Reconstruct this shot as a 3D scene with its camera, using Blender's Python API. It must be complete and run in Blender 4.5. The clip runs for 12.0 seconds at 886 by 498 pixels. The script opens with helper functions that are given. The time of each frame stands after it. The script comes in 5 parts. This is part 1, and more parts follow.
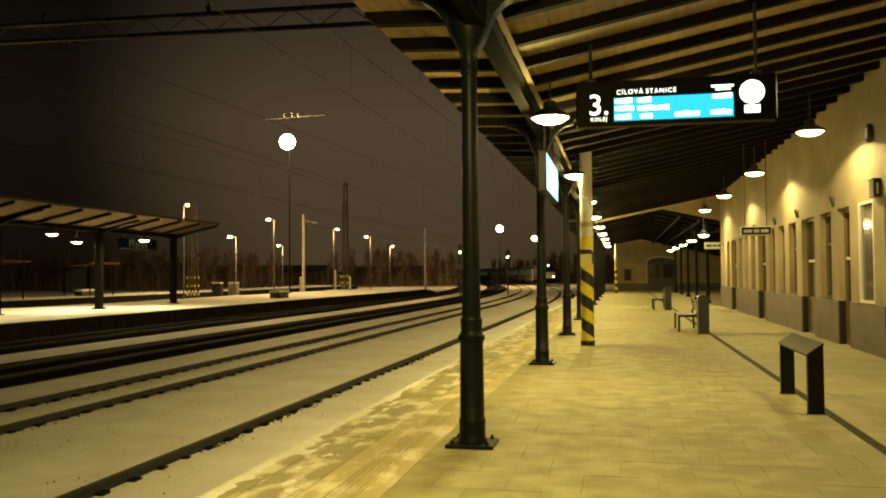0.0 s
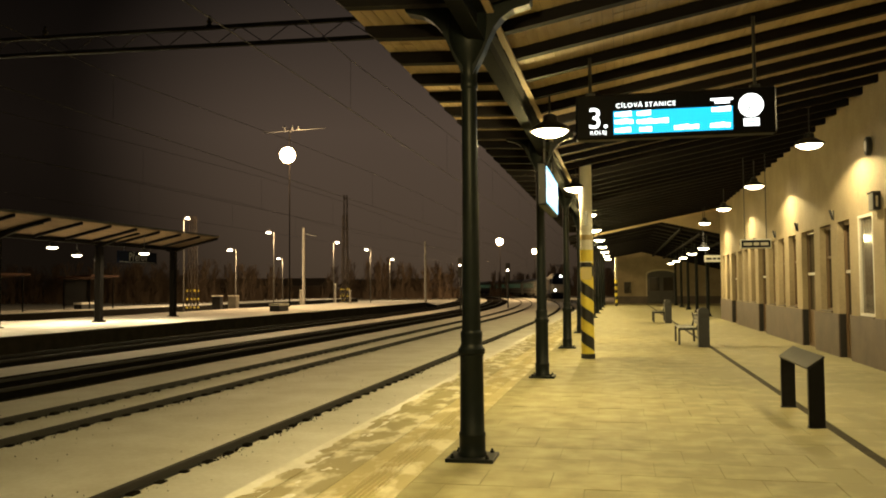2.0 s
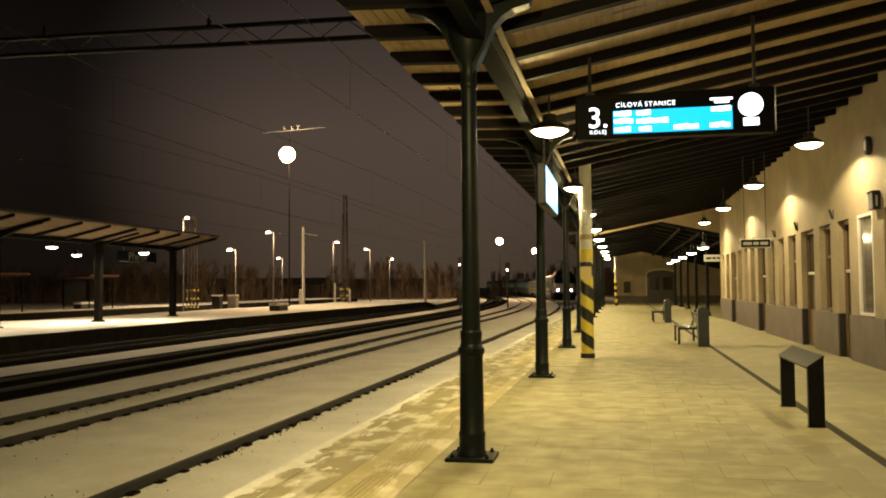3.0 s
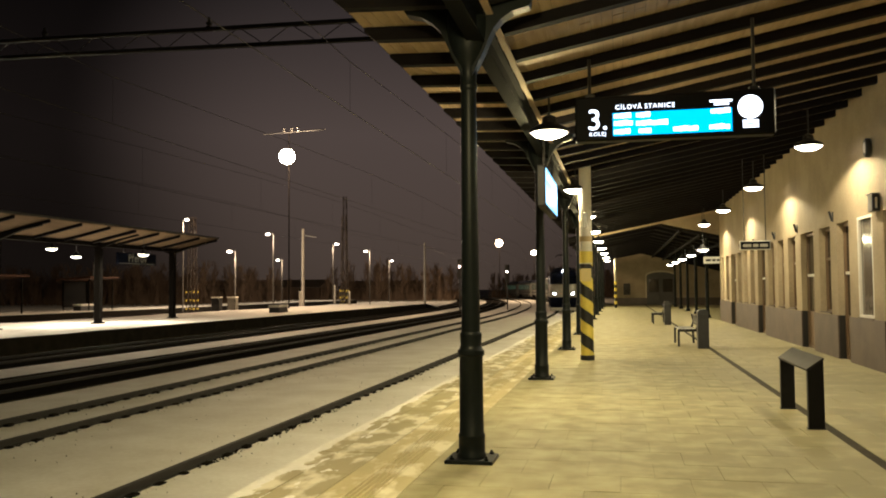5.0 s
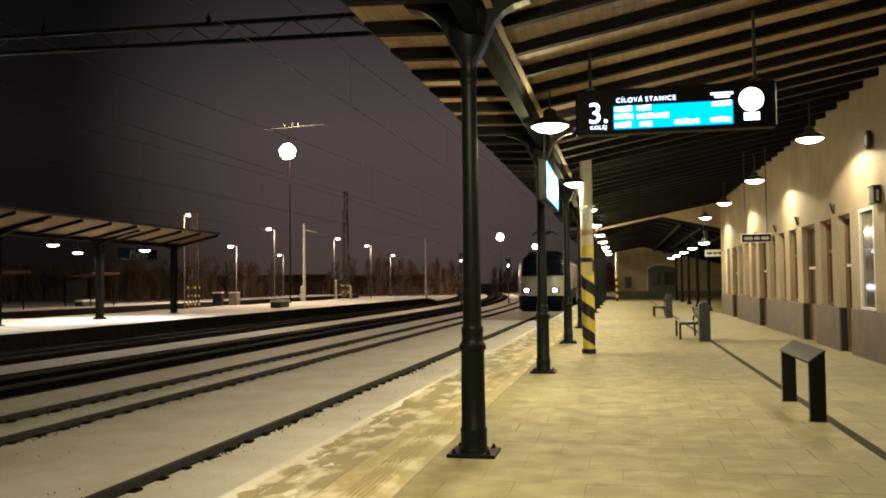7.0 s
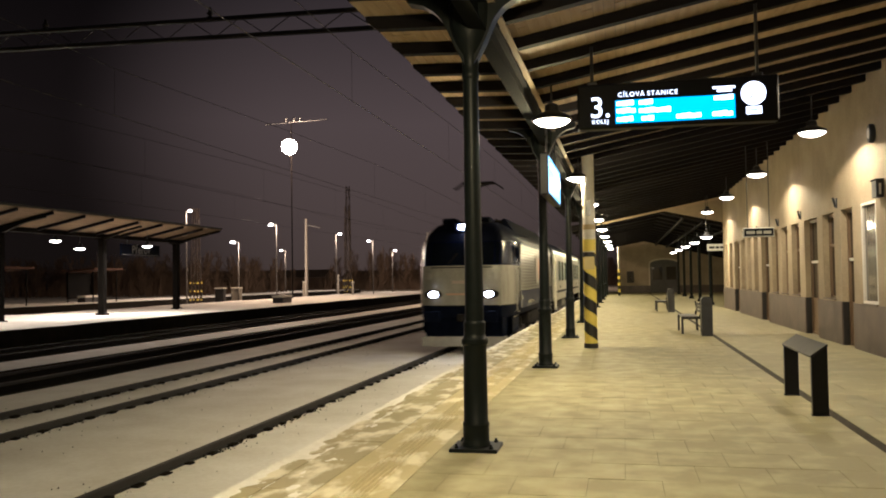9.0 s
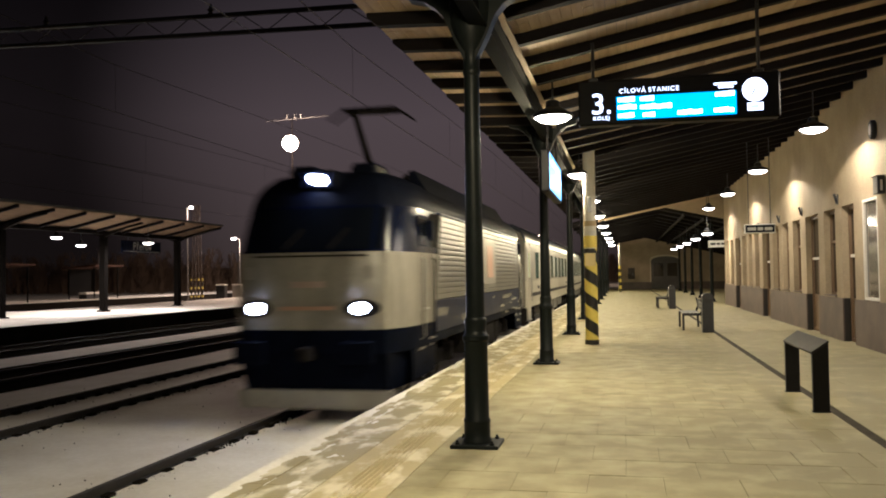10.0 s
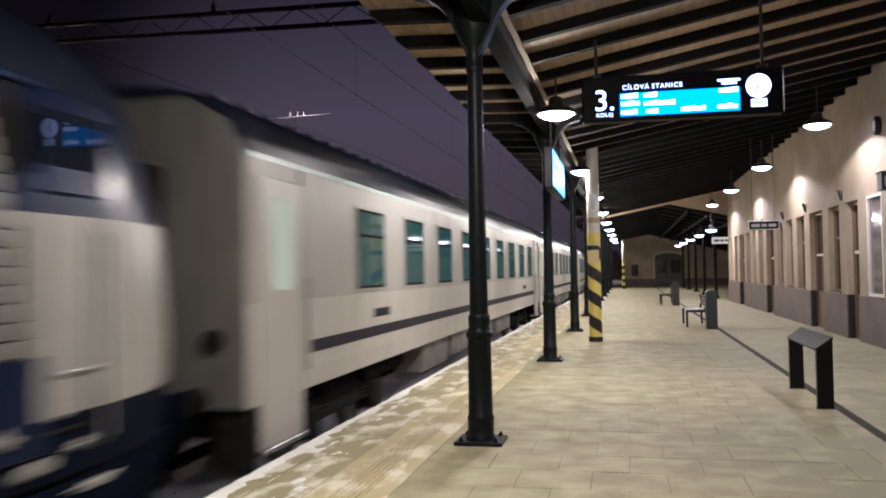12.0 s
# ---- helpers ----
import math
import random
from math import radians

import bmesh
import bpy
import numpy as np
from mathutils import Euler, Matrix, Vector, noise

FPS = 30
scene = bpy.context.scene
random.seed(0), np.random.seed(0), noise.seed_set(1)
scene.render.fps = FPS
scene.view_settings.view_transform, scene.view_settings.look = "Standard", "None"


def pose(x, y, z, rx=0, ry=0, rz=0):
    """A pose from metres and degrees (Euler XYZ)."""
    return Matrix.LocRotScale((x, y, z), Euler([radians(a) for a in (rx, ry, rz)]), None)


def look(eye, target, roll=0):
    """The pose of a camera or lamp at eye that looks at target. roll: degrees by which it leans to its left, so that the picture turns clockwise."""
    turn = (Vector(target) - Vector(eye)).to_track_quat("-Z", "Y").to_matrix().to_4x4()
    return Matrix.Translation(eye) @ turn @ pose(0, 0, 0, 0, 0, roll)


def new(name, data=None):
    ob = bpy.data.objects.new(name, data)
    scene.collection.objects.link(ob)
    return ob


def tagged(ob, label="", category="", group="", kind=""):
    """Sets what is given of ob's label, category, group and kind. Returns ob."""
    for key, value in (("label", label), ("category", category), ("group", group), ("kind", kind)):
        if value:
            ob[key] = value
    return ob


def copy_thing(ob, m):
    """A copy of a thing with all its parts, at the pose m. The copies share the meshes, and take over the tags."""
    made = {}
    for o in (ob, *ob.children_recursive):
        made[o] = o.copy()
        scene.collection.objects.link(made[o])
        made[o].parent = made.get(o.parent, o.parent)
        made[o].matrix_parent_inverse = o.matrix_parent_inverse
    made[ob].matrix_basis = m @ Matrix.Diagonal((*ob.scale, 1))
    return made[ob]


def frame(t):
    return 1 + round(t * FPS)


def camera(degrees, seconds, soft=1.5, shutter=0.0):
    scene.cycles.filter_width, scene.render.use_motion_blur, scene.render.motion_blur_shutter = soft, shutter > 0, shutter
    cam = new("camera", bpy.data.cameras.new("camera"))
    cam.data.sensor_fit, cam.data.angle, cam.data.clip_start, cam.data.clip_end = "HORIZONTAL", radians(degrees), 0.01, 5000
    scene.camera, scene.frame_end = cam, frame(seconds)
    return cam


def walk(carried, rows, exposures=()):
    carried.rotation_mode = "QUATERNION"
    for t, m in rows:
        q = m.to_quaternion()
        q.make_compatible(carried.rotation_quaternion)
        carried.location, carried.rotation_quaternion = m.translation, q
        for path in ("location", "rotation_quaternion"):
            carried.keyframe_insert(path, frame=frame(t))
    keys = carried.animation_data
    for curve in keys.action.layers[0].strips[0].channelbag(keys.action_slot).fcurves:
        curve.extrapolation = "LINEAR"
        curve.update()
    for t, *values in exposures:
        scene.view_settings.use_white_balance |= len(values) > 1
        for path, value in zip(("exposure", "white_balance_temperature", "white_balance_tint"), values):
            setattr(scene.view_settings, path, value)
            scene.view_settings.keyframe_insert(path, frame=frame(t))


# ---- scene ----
# Camera: hand-held on platform one, standing still, panning a little.
EYE = (0.0, 0.0, 1.68)
cam = camera(55.2, 12.0, soft=1.9, shutter=1.0)
# seconds, turn to the left, tilt upwards, lean to the left
TURNS = [
    (0.0, 11.8, 1.74, -0.44),
    (0.5, 11.79, 2.29, -0.44),
    (1.0, 11.79, 2.57, -0.44),
    (1.5, 11.78, 2.61, -0.46),
    (2.0, 11.79, 2.62, -0.45),
    (2.5, 11.79, 2.61, -0.45),
    (3.0, 11.77, 2.59, -0.47),
    (5.0, 11.75, 2.72, -0.45),
    (5.5, 11.76, 2.7, -0.48),
    (6.0, 11.78, 2.59, -0.54),
    (6.5, 11.8, 2.46, -0.61),
    (7.0, 11.83, 2.33, -0.71),
    (9.0, 11.97, 1.99, -0.85),
    (9.5, 12.02, 1.88, -0.85),
    (10.0, 12.04, 1.76, -0.87),
    (10.5, 12.06, 1.65, -0.9),
    (11.0, 12.11, 1.58, -0.87),
    (11.5, 12.2, 1.59, -1.03),
    (12.0, 12.27, 1.57, -0.97),
]
walk(cam, [(t, pose(*EYE, 90, 0, yaw) @ pose(0, 0, 0, tilt) @ pose(0, 0, 0, 0, 0, lean)) for t, yaw, tilt, lean in TURNS],
     exposures=[(0, 0.48, 8500, -4), (1, 0.54, 7600, 3), (2.5, 0.59, 6700, 11), (5.5, 0.63, 5600, 18), (7, 0.64, 5450, 21), (9.5, 0.63, 5200, 28), (10.5, 0.52, 4950, 31), (11.5, 0.55, 4650, 38), (12, 0.56, 4400, 42)])


# ---- helpers for meshes ----
class Shape:
    """Collects vertices and faces."""

    def __init__(self):
        self.v, self.f = [], []

    def add(self, verts, faces):
        n = len(self.v)
        self.v += [tuple(p) for p in verts]
        self.f += [tuple(n + i for i in q) for q in faces]
        return self

    def box(self, x0, x1, y0, y1, z0, z1):
        return self.add([(x0, y0, z0), (x1, y0, z0), (x1, y1, z0), (x0, y1, z0), (x0, y0, z1), (x1, y0, z1), (x1, y1, z1), (x0, y1, z1)],
                        [(3, 2, 1, 0), (4, 5, 6, 7), (0, 1, 5, 4), (1, 2, 6, 5), (2, 3, 7, 6), (3, 0, 4, 7)])

    def soft_box(self, x0, x1, y0, y1, z0, z1, b=0.01):
        """A box with chamfered edges."""
        xs, ys, zs = (x0, x1), (y0, y1), (z0, z1)
        pts = []
        for i in (0, 1):
            for j in (0, 1):
                for k in (0, 1):
                    sx, sy, sz = (1 - 2 * i) * b, (1 - 2 * j) * b, (1 - 2 * k) * b
                    pts += [(xs[i], ys[j] + sy, zs[k] + sz), (xs[i] + sx, ys[j], zs[k] + sz), (xs[i] + sx, ys[j] + sy, zs[k])]
        return self.hull(pts)

    def hull(self, pts):
        bm = bmesh.new()
        for p in pts:
            bm.verts.new(p)
        bmesh.ops.convex_hull(bm, input=bm.verts)
        bmesh.ops.dissolve_limit(bm, angle_limit=0.01, verts=bm.verts, edges=bm.edges)
        bm.verts.index_update()
        self.add([v.co for v in bm.verts], [[v.index for v in f.verts] for f in bm.faces])
        bm.free()
        return self

    def lathe(self, profile, segs=16, at=(0, 0, 0), turn=0.0):
        """profile: (radius, z) from below upwards."""
        n, verts, faces = len(self.v), [], []
        for r, z in profile:
            verts += [(at[0] + r * math.cos(turn + 2 * math.pi * i / segs), at[1] + r * math.sin(turn + 2 * math.pi * i / segs), at[2] + z) for i in range(segs)]
        for k in range(len(profile) - 1):
            for i in range(segs):
                j = (i + 1) % segs
                faces.append((k * segs + i, k * segs + j, (k + 1) * segs + j, (k + 1) * segs + i))
        faces.append(tuple(range(segs - 1, -1, -1)))
        top = (len(profile) - 1) * segs
        faces.append(tuple(range(top, top + segs)))
        return self.add(verts, faces)

    def rod(self, a, b, r, segs=8, r2=None):
        a, b = Vector(a), Vector(b)
        d = (b - a).normalized()
        u = d.orthogonal().normalized()
        w = d.cross(u)
        verts = []
        for p, q in ((a, r), (b, r if r2 is None else r2)):
            verts += [p + q * (math.cos(2 * math.pi * i / segs) * u + math.sin(2 * math.pi * i / segs) * w) for i in range(segs)]
        faces = [(i, (i + 1) % segs, segs + (i + 1) % segs, segs + i) for i in range(segs)]
        faces += [tuple(range(segs - 1, -1, -1)), tuple(range(segs, 2 * segs))]
        return self.add(verts, faces)

    def tube(self, points, r, segs=6):
        """A round bar through several points."""
        verts, faces, n = [], [], len(points)
        for k, p in enumerate(points):
            d = (Vector(points[min(k + 1, n - 1)]) - Vector(points[max(k - 1, 0)])).normalized()
            u = d.cross(Vector((0.3, 0.1, 1))).normalized()
            w = d.cross(u)
            verts += [Vector(p) + r * (math.cos(2 * math.pi * i / segs) * u + math.sin(2 * math.pi * i / segs) * w) for i in range(segs)]
        for k in range(n - 1):
            faces += [(k * segs + i, k * segs + (i + 1) % segs, (k + 1) * segs + (i + 1) % segs, (k + 1) * segs + i) for i in range(segs)]
        faces += [tuple(range(segs - 1, -1, -1)), tuple(range((n - 1) * segs, n * segs))]
        return self.add(verts, faces)

    def prism(self, outline, a, b, axis="y"):
        """A flat outline (two numbers a point) drawn out from a to b along an axis."""
        def put(p, t):
            return {"x": (t, p[0], p[1]), "y": (p[0], t, p[1]), "z": (p[0], p[1], t)}[axis]
        n = len(outline)
        faces = [(i, (i + 1) % n, n + (i + 1) % n, n + i) for i in range(n)] + [tuple(range(n - 1, -1, -1)), tuple(range(n, 2 * n))]
        return self.add([put(p, a) for p in outline] + [put(p, b) for p in outline], faces)


def mesh_of(name, shape, material, smooth=False):
    me = bpy.data.meshes.new(name)
    me.from_pydata(shape.v, [], shape.f)
    bm = bmesh.new()
    bm.from_mesh(me)
    if len(bm.faces) < 60000:
        bmesh.ops.recalc_face_normals(bm, faces=bm.faces)
    bm.to_mesh(me)
    bm.free()
    me.materials.append(material)
    if smooth:
        me.shade_smooth()
        me.set_sharp_from_angle(angle=radians(40))
    return me


def thing(name, m, label, category, group="", kind=""):
    ob = new(name)
    ob.matrix_basis = m
    return tagged(ob, label, category, group, kind)


def solid(name, shape, material, label, category, kind="", m=None, smooth=False, group=""):
    ob = new(name, mesh_of(name, shape, material, smooth))
    if m is not None:
        ob.matrix_basis = m
    return tagged(ob, label, category, group, kind)


def part(name, shape, material, parent, label="", m=None, smooth=False, kind=""):
    ob = new(name, shape if isinstance(shape, bpy.types.Mesh) else mesh_of(name, shape, material, smooth))
    ob.parent = parent
    if m is not None:
        ob.matrix_basis = m
    return tagged(ob, label, kind=kind)


def words(name, text, size, material, parent, m, align="CENTER", depth=0.002, spaced=1.0):
    cu = bpy.data.curves.new(name, "FONT")
    cu.body, cu.size, cu.align_x, cu.align_y, cu.extrude, cu.space_character = text, size, align, "CENTER", depth, spaced
    tmp = bpy.data.objects.new(name, cu)
    me = bpy.data.meshes.new_from_object(tmp)
    bpy.data.objects.remove(tmp)
    me.materials.clear()
    me.materials.append(material)
    ob = new(name, me)
    ob.parent, ob.matrix_basis = parent, m
    return ob


# ---- night sky and lights ----
world = bpy.data.worlds.new("night_sky")
scene.world = world
world.use_nodes = True
wn, wl = world.node_tree.nodes, world.node_tree.links
wn["Background"].inputs["Strength"].default_value = 1.0
geo_n, sep_n, ramp_n = wn.new("ShaderNodeTexCoord"), wn.new("ShaderNodeSeparateXYZ"), wn.new("ShaderNodeValToRGB")
wl.new(geo_n.outputs["Generated"], sep_n.inputs[0])
wl.new(sep_n.outputs["Z"], ramp_n.inputs[0])
# brighter sky along the line, partly painting in the lamps' halo, with faint low cloud
sky_glow, near_glow, cloud, gain, tint = (wn.new(k) for k in ("ShaderNodeVectorMath", "ShaderNodeMapRange", "ShaderNodeTexNoise", "ShaderNodeMath", "ShaderNodeVectorMath"))
sky_glow.operation, gain.operation, tint.operation = "DOT_PRODUCT", "MULTIPLY_ADD", "MULTIPLY"
sky_glow.inputs[1].default_value = (-0.25, 0.952, 0.165)
near_glow.inputs[1].default_value, near_glow.inputs[2].default_value = 0.93, 1.0
near_glow.inputs[3].default_value, near_glow.inputs[4].default_value = 0.13, 2.4
near_glow.interpolation_type = "SMOOTHSTEP"
cloud.inputs["Scale"].default_value, cloud.inputs["Detail"].default_value = 4.0, 6
wl.new(geo_n.outputs["Generated"], sky_glow.inputs[0])
wl.new(geo_n.outputs["Generated"], cloud.inputs["Vector"])
wl.new(sky_glow.outputs["Value"], near_glow.inputs[0])
wl.new(cloud.outputs[0], gain.inputs[0])
gain.inputs[1].default_value = 0.24
wl.new(near_glow.outputs[0], gain.inputs[2])
wl.new(ramp_n.outputs[0], tint.inputs[0])
wl.new(gain.outputs[0], tint.inputs[1])
wl.new(tint.outputs[0], wn["Background"].inputs["Color"])
ramp_n.color_ramp.elements[0].color = (0.019, 0.013, 0.0085, 1)
ramp_n.color_ramp.elements[1].position, ramp_n.color_ramp.elements[1].color = 0.38, (0.0046, 0.0038, 0.0035, 1)
ramp_n.color_ramp.elements.new(0.18).color = (0.021, 0.0148, 0.011, 1)

WARM = (1.0, 0.80, 0.33)
SODIUM = (1.0, 0.66, 0.32)


def lamp(name, kind, where, power, colour, size=0.1, aim=None, spread=None):
    data = bpy.data.lights.new(name, kind)
    data.energy, data.color = power, colour
    if kind == "AREA":
        data.shape, data.size = "DISK", size
    elif kind == "SPOT":
        data.shadow_soft_size, data.spot_size, data.spot_blend = size, radians(spread), 0.12
    else:
        data.shadow_soft_size = size
    ob = new(name, data)
    ob.matrix_basis = look(where, aim) if aim else pose(*where)
    return ob


BAY = 7.65                                     # spacing of columns and lamps
COLUMNS_Y = [8.29 + BAY * i for i in range(-1, 10)]
LAMPS_LEFT = [(-1.0, 12.75 + BAY * i, 4.02) for i in range(-1, 9)]
LAMPS_RIGHT = [(4.0, 19.2 + BAY * i, 4.66) for i in range(-1, 4)]
LAMPS_FAR = [(4.0, 43.06 + 6.9 * i, 3.5) for i in range(5)]
LAMPS_TWO = [(-27.0, 28.3, 3.79), (-27.0, 36.4, 3.79), (-25.1, 41.4, 3.66), (-28.9, 41.0, 3.6)]
for x, y, z in LAMPS_LEFT:
    lamp("platform_light", "POINT", (x, y, z - 0.14), 225, WARM, 0.12)
    lamp("platform_downlight", "AREA", (x, y, z - 0.10), 82, WARM, 0.42, (x, y, 0))
for row, watts, colour in ((LAMPS_FAR, 80, WARM), (LAMPS_TWO, 300, (1.0, 0.80, 0.48))):
    for x, y, z in row:
        lamp("platform_light", "AREA", (x, y, z - 0.075), watts, colour, 0.45, (x, y, 0))
for x, y, z in LAMPS_RIGHT:
    lamp("platform_light", "SPOT", (x, y, z - 0.11), 370, (1.0, 0.82, 0.42), 0.09, (x, y, 0), 159)
MAST_LIGHTS = [(-30.4, 75.0, 14.25, 6500), (-20.9, 150.0, 9.8, 3000), (-16.7, 170.0, 8.8, 2500)]
for x, y, z, watts in MAST_LIGHTS:
    lamp("yard_light", "POINT", (x, y - 1.9, z - 0.4), watts, SODIUM, 0.3)
STREET_LIGHTS = [(-44.0, 80.0, 9.0), (-40.5, 95.0, 8.4), (-38.2, 110.0, 7.9), (-39.0, 130.0, 7.8), (-41.3, 150.0, 6.9), (-40.6, 85.0, 5.9), (-53.9, 130.0, 6.6)]
for x, y, z in STREET_LIGHTS:
    lamp("street_light", "POINT", (x, y - 1.0, z - 0.6), 1200, (1.0, 0.74, 0.42), 0.2)


# ---- materials ----
def mat(name, colour, other=None, rough=0.6, metal=0.0, scale=4.0, bump=0.0, fine=60.0, contrast=0.5, coat=0.0, stretch=None, spec=0.5, placed=False, mask=None, lit_side=None):
    """Two-scale variation between colour and other, with fine relief."""
    m = bpy.data.materials.new(name)
    m.use_nodes = True
    n, l = m.node_tree.nodes, m.node_tree.links
    b = n["Principled BSDF"]
    b.inputs["Roughness"].default_value, b.inputs["Metallic"].default_value = rough, metal
    b.inputs["Coat Weight"].default_value, b.inputs["Specular IOR Level"].default_value = coat, spec
    other = other or tuple(c * 0.7 for c in colour)
    tc = n.new("ShaderNodeTexCoord")
    mp = n.new("ShaderNodeMapping")
    mp.inputs["Scale"].default_value = stretch or (1, 1, 1)
    if placed:                                  # one pattern across many pieces
        l.new(n.new("ShaderNodeNewGeometry").outputs["Position"], mp.inputs[0])
    else:
        l.new(tc.outputs["Object"], mp.inputs[0])
    big, small = n.new("ShaderNodeTexNoise"), n.new("ShaderNodeTexNoise")
    big.inputs["Scale"].default_value, big.inputs["Detail"].default_value = scale, 5
    small.inputs["Scale"].default_value, small.inputs["Detail"].default_value = fine, 3
    l.new(mp.outputs[0], big.inputs["Vector"])
    l.new(mp.outputs[0], small.inputs["Vector"])
    mix = n.new("ShaderNodeMix")
    mix.inputs[0].default_value = 0.3
    l.new(big.outputs[0], mix.inputs[2])
    l.new(small.outputs[0], mix.inputs[3])
    ramp = n.new("ShaderNodeValToRGB")
    ramp.color_ramp.elements[0].position, ramp.color_ramp.elements[1].position = 0.5 - contrast / 2, 0.5 + contrast / 2
    ramp.color_ramp.elements[0].color, ramp.color_ramp.elements[1].color = (*other, 1), (*colour, 1)
    l.new(mix.outputs[0], ramp.inputs[0])
    colour_out = ramp.outputs[0]
    if placed:                                  # a slight tone of its own for each piece
        tone, info = n.new("ShaderNodeHueSaturation"), n.new("ShaderNodeObjectInfo")
        rng_n = n.new("ShaderNodeMapRange")
        rng_n.inputs[3].default_value, rng_n.inputs[4].default_value = 0.92, 1.05
        l.new(info.outputs["Random"], rng_n.inputs[0])
        l.new(rng_n.outputs[0], tone.inputs["Value"])
        l.new(colour_out, tone.inputs["Color"])
        colour_out = tone.outputs[0]
    if mask:                                    # patches of packed snow: colour, scale, threshold, softness
        patch, cut, lay = n.new("ShaderNodeTexNoise"), n.new("ShaderNodeValToRGB"), n.new("ShaderNodeMix")
        lay.data_type = "RGBA"
        patch.inputs["Scale"].default_value, patch.inputs["Detail"].default_value = mask[1], 6
        cut.color_ramp.elements[0].position, cut.color_ramp.elements[1].position = mask[2], mask[2] + mask[3]
        l.new(mp.outputs[0], patch.inputs["Vector"])
        if lit_side:                               # paints lamp light fading to one side: x where brightest, x where it ends, how much
            apart, slope, add = n.new("ShaderNodeSeparateXYZ"), n.new("ShaderNodeMapRange"), n.new("ShaderNodeMath")
            l.new(mp.outputs[0], apart.inputs[0])
            l.new(apart.outputs["X"], slope.inputs[0])
            for k, value in enumerate((lit_side[0], lit_side[1], lit_side[2], 0.0)):
                slope.inputs[k + 1].default_value = value
            l.new(patch.outputs[0], add.inputs[0])
            l.new(slope.outputs[0], add.inputs[1])
            l.new(add.outputs[0], cut.inputs[0])
        else:
            l.new(patch.outputs[0], cut.inputs[0])
        l.new(cut.outputs[0], lay.inputs[0])
        l.new(colour_out, lay.inputs[6])
        lay.inputs[7].default_value = (*mask[0], 1)
        colour_out = lay.outputs[2]
    l.new(colour_out, b.inputs["Base Color"])
    if bump:
        bp = n.new("ShaderNodeBump")
        bp.inputs["Strength"].default_value, bp.inputs["Distance"].default_value = bump, 0.01
        l.new(mix.outputs[0], bp.inputs["Height"])
        l.new(bp.outputs[0], b.inputs["Normal"])
    return m


def glow(name, colour, strength, base=(0.8, 0.8, 0.8)):
    m = bpy.data.materials.new(name)
    m.use_nodes = True
    b = m.node_tree.nodes["Principled BSDF"]
    b.inputs["Base Color"].default_value = (*base, 1)
    b.inputs["Emission Color"].default_value, b.inputs["Emission Strength"].default_value = (*colour, 1), strength
    return m


def glass(name, colour, rough=0.05, spec=0.8):
    """Dark glazing of a thing whose inside does not show."""
    m = mat(name, colour, tuple(c * 0.6 for c in colour), rough, 0.0, 1.5, 0.0, spec=spec)
    return m


SNOW = mat("trodden_snow", (0.87, 0.86, 0.82), (0.64, 0.61, 0.54), 0.75, scale=0.9, bump=0.9, fine=14, contrast=0.4)
BALLAST = mat("wet_ballast", (0.026, 0.023, 0.02), (0.008, 0.0075, 0.007), 0.95, scale=6, bump=1.0, fine=25, spec=0.0)
RAIL = mat("rusty_rail_steel", (0.017, 0.014, 0.012), (0.007, 0.006, 0.0055), 0.7, 0.0, scale=8, bump=0.2)
IRON = mat("dark_green_painted_iron", (0.008, 0.0105, 0.011), (0.0045, 0.006, 0.0062), 0.42, spec=0.14, scale=10, bump=0.15, fine=90)
DARKSTEEL = mat("dark_grey_powder_coated_steel", (0.022, 0.023, 0.026), (0.012, 0.012, 0.014), 0.4, scale=12, bump=0.1)
RAFTER = mat("dark_stained_rafter_timber", (0.0135, 0.0115, 0.0125), (0.008, 0.007, 0.0078), 0.8, spec=0.06, scale=3, bump=0.3, fine=40, stretch=(0.3, 4, 4))
BOARD = mat("pale_pine_boarding", (0.47, 0.37, 0.25), (0.31, 0.23, 0.145), 0.7, spec=0.12, scale=2.5, bump=0.25, fine=24, stretch=(6, 0.5, 6))
PLASTER = mat("ochre_plaster", (0.40, 0.325, 0.21), (0.235, 0.185, 0.118), 0.85, scale=1.1, bump=0.4, fine=14, contrast=0.42)
PLINTH = mat("brown_stone_plinth", (0.125, 0.09, 0.068), (0.06, 0.043, 0.034), 0.55, scale=1.8, bump=0.35, fine=18, contrast=0.4)
DARKSTONE = mat("black_reveal_stone", (0.02, 0.018, 0.017), (0.01, 0.01, 0.01), 0.4, scale=4, bump=0.1)
CONCRETE = mat("platform_concrete", (0.42, 0.40, 0.36), (0.28, 0.26, 0.23), 0.8, scale=1.8, bump=0.4, fine=50)
WHITE = mat("white_painted_frame", (0.72, 0.70, 0.66), (0.58, 0.55, 0.50), 0.45, scale=6)
YELLOW = mat("yellow_warning_paint", (0.82, 0.68, 0.10), (0.66, 0.52, 0.07), 0.5, scale=5)
BLACKPAINT = mat("black_warning_paint", (0.016, 0.015, 0.014), (0.008, 0.008, 0.008), 0.5, scale=5)
GREYSTEEL = mat("galvanised_steel", (0.40, 0.40, 0.39), (0.26, 0.26, 0.25), 0.45, 0.7, scale=6)
# paler base colour paints the grey reflection on the framed window
GREYEDPANE = glass("window_glass_with_painted_reflection", (0.17, 0.145, 0.115), 0.08)
WINDOW = glass("station_window_glass", (0.035, 0.03, 0.025), 0.06)
LAMPGLOW = glow("warm_lamp_diffuser", (1.0, 0.86, 0.60), 14)
SODIUMGLOW = glow("sodium_lamp_glow", (1.0, 0.66, 0.30), 60)
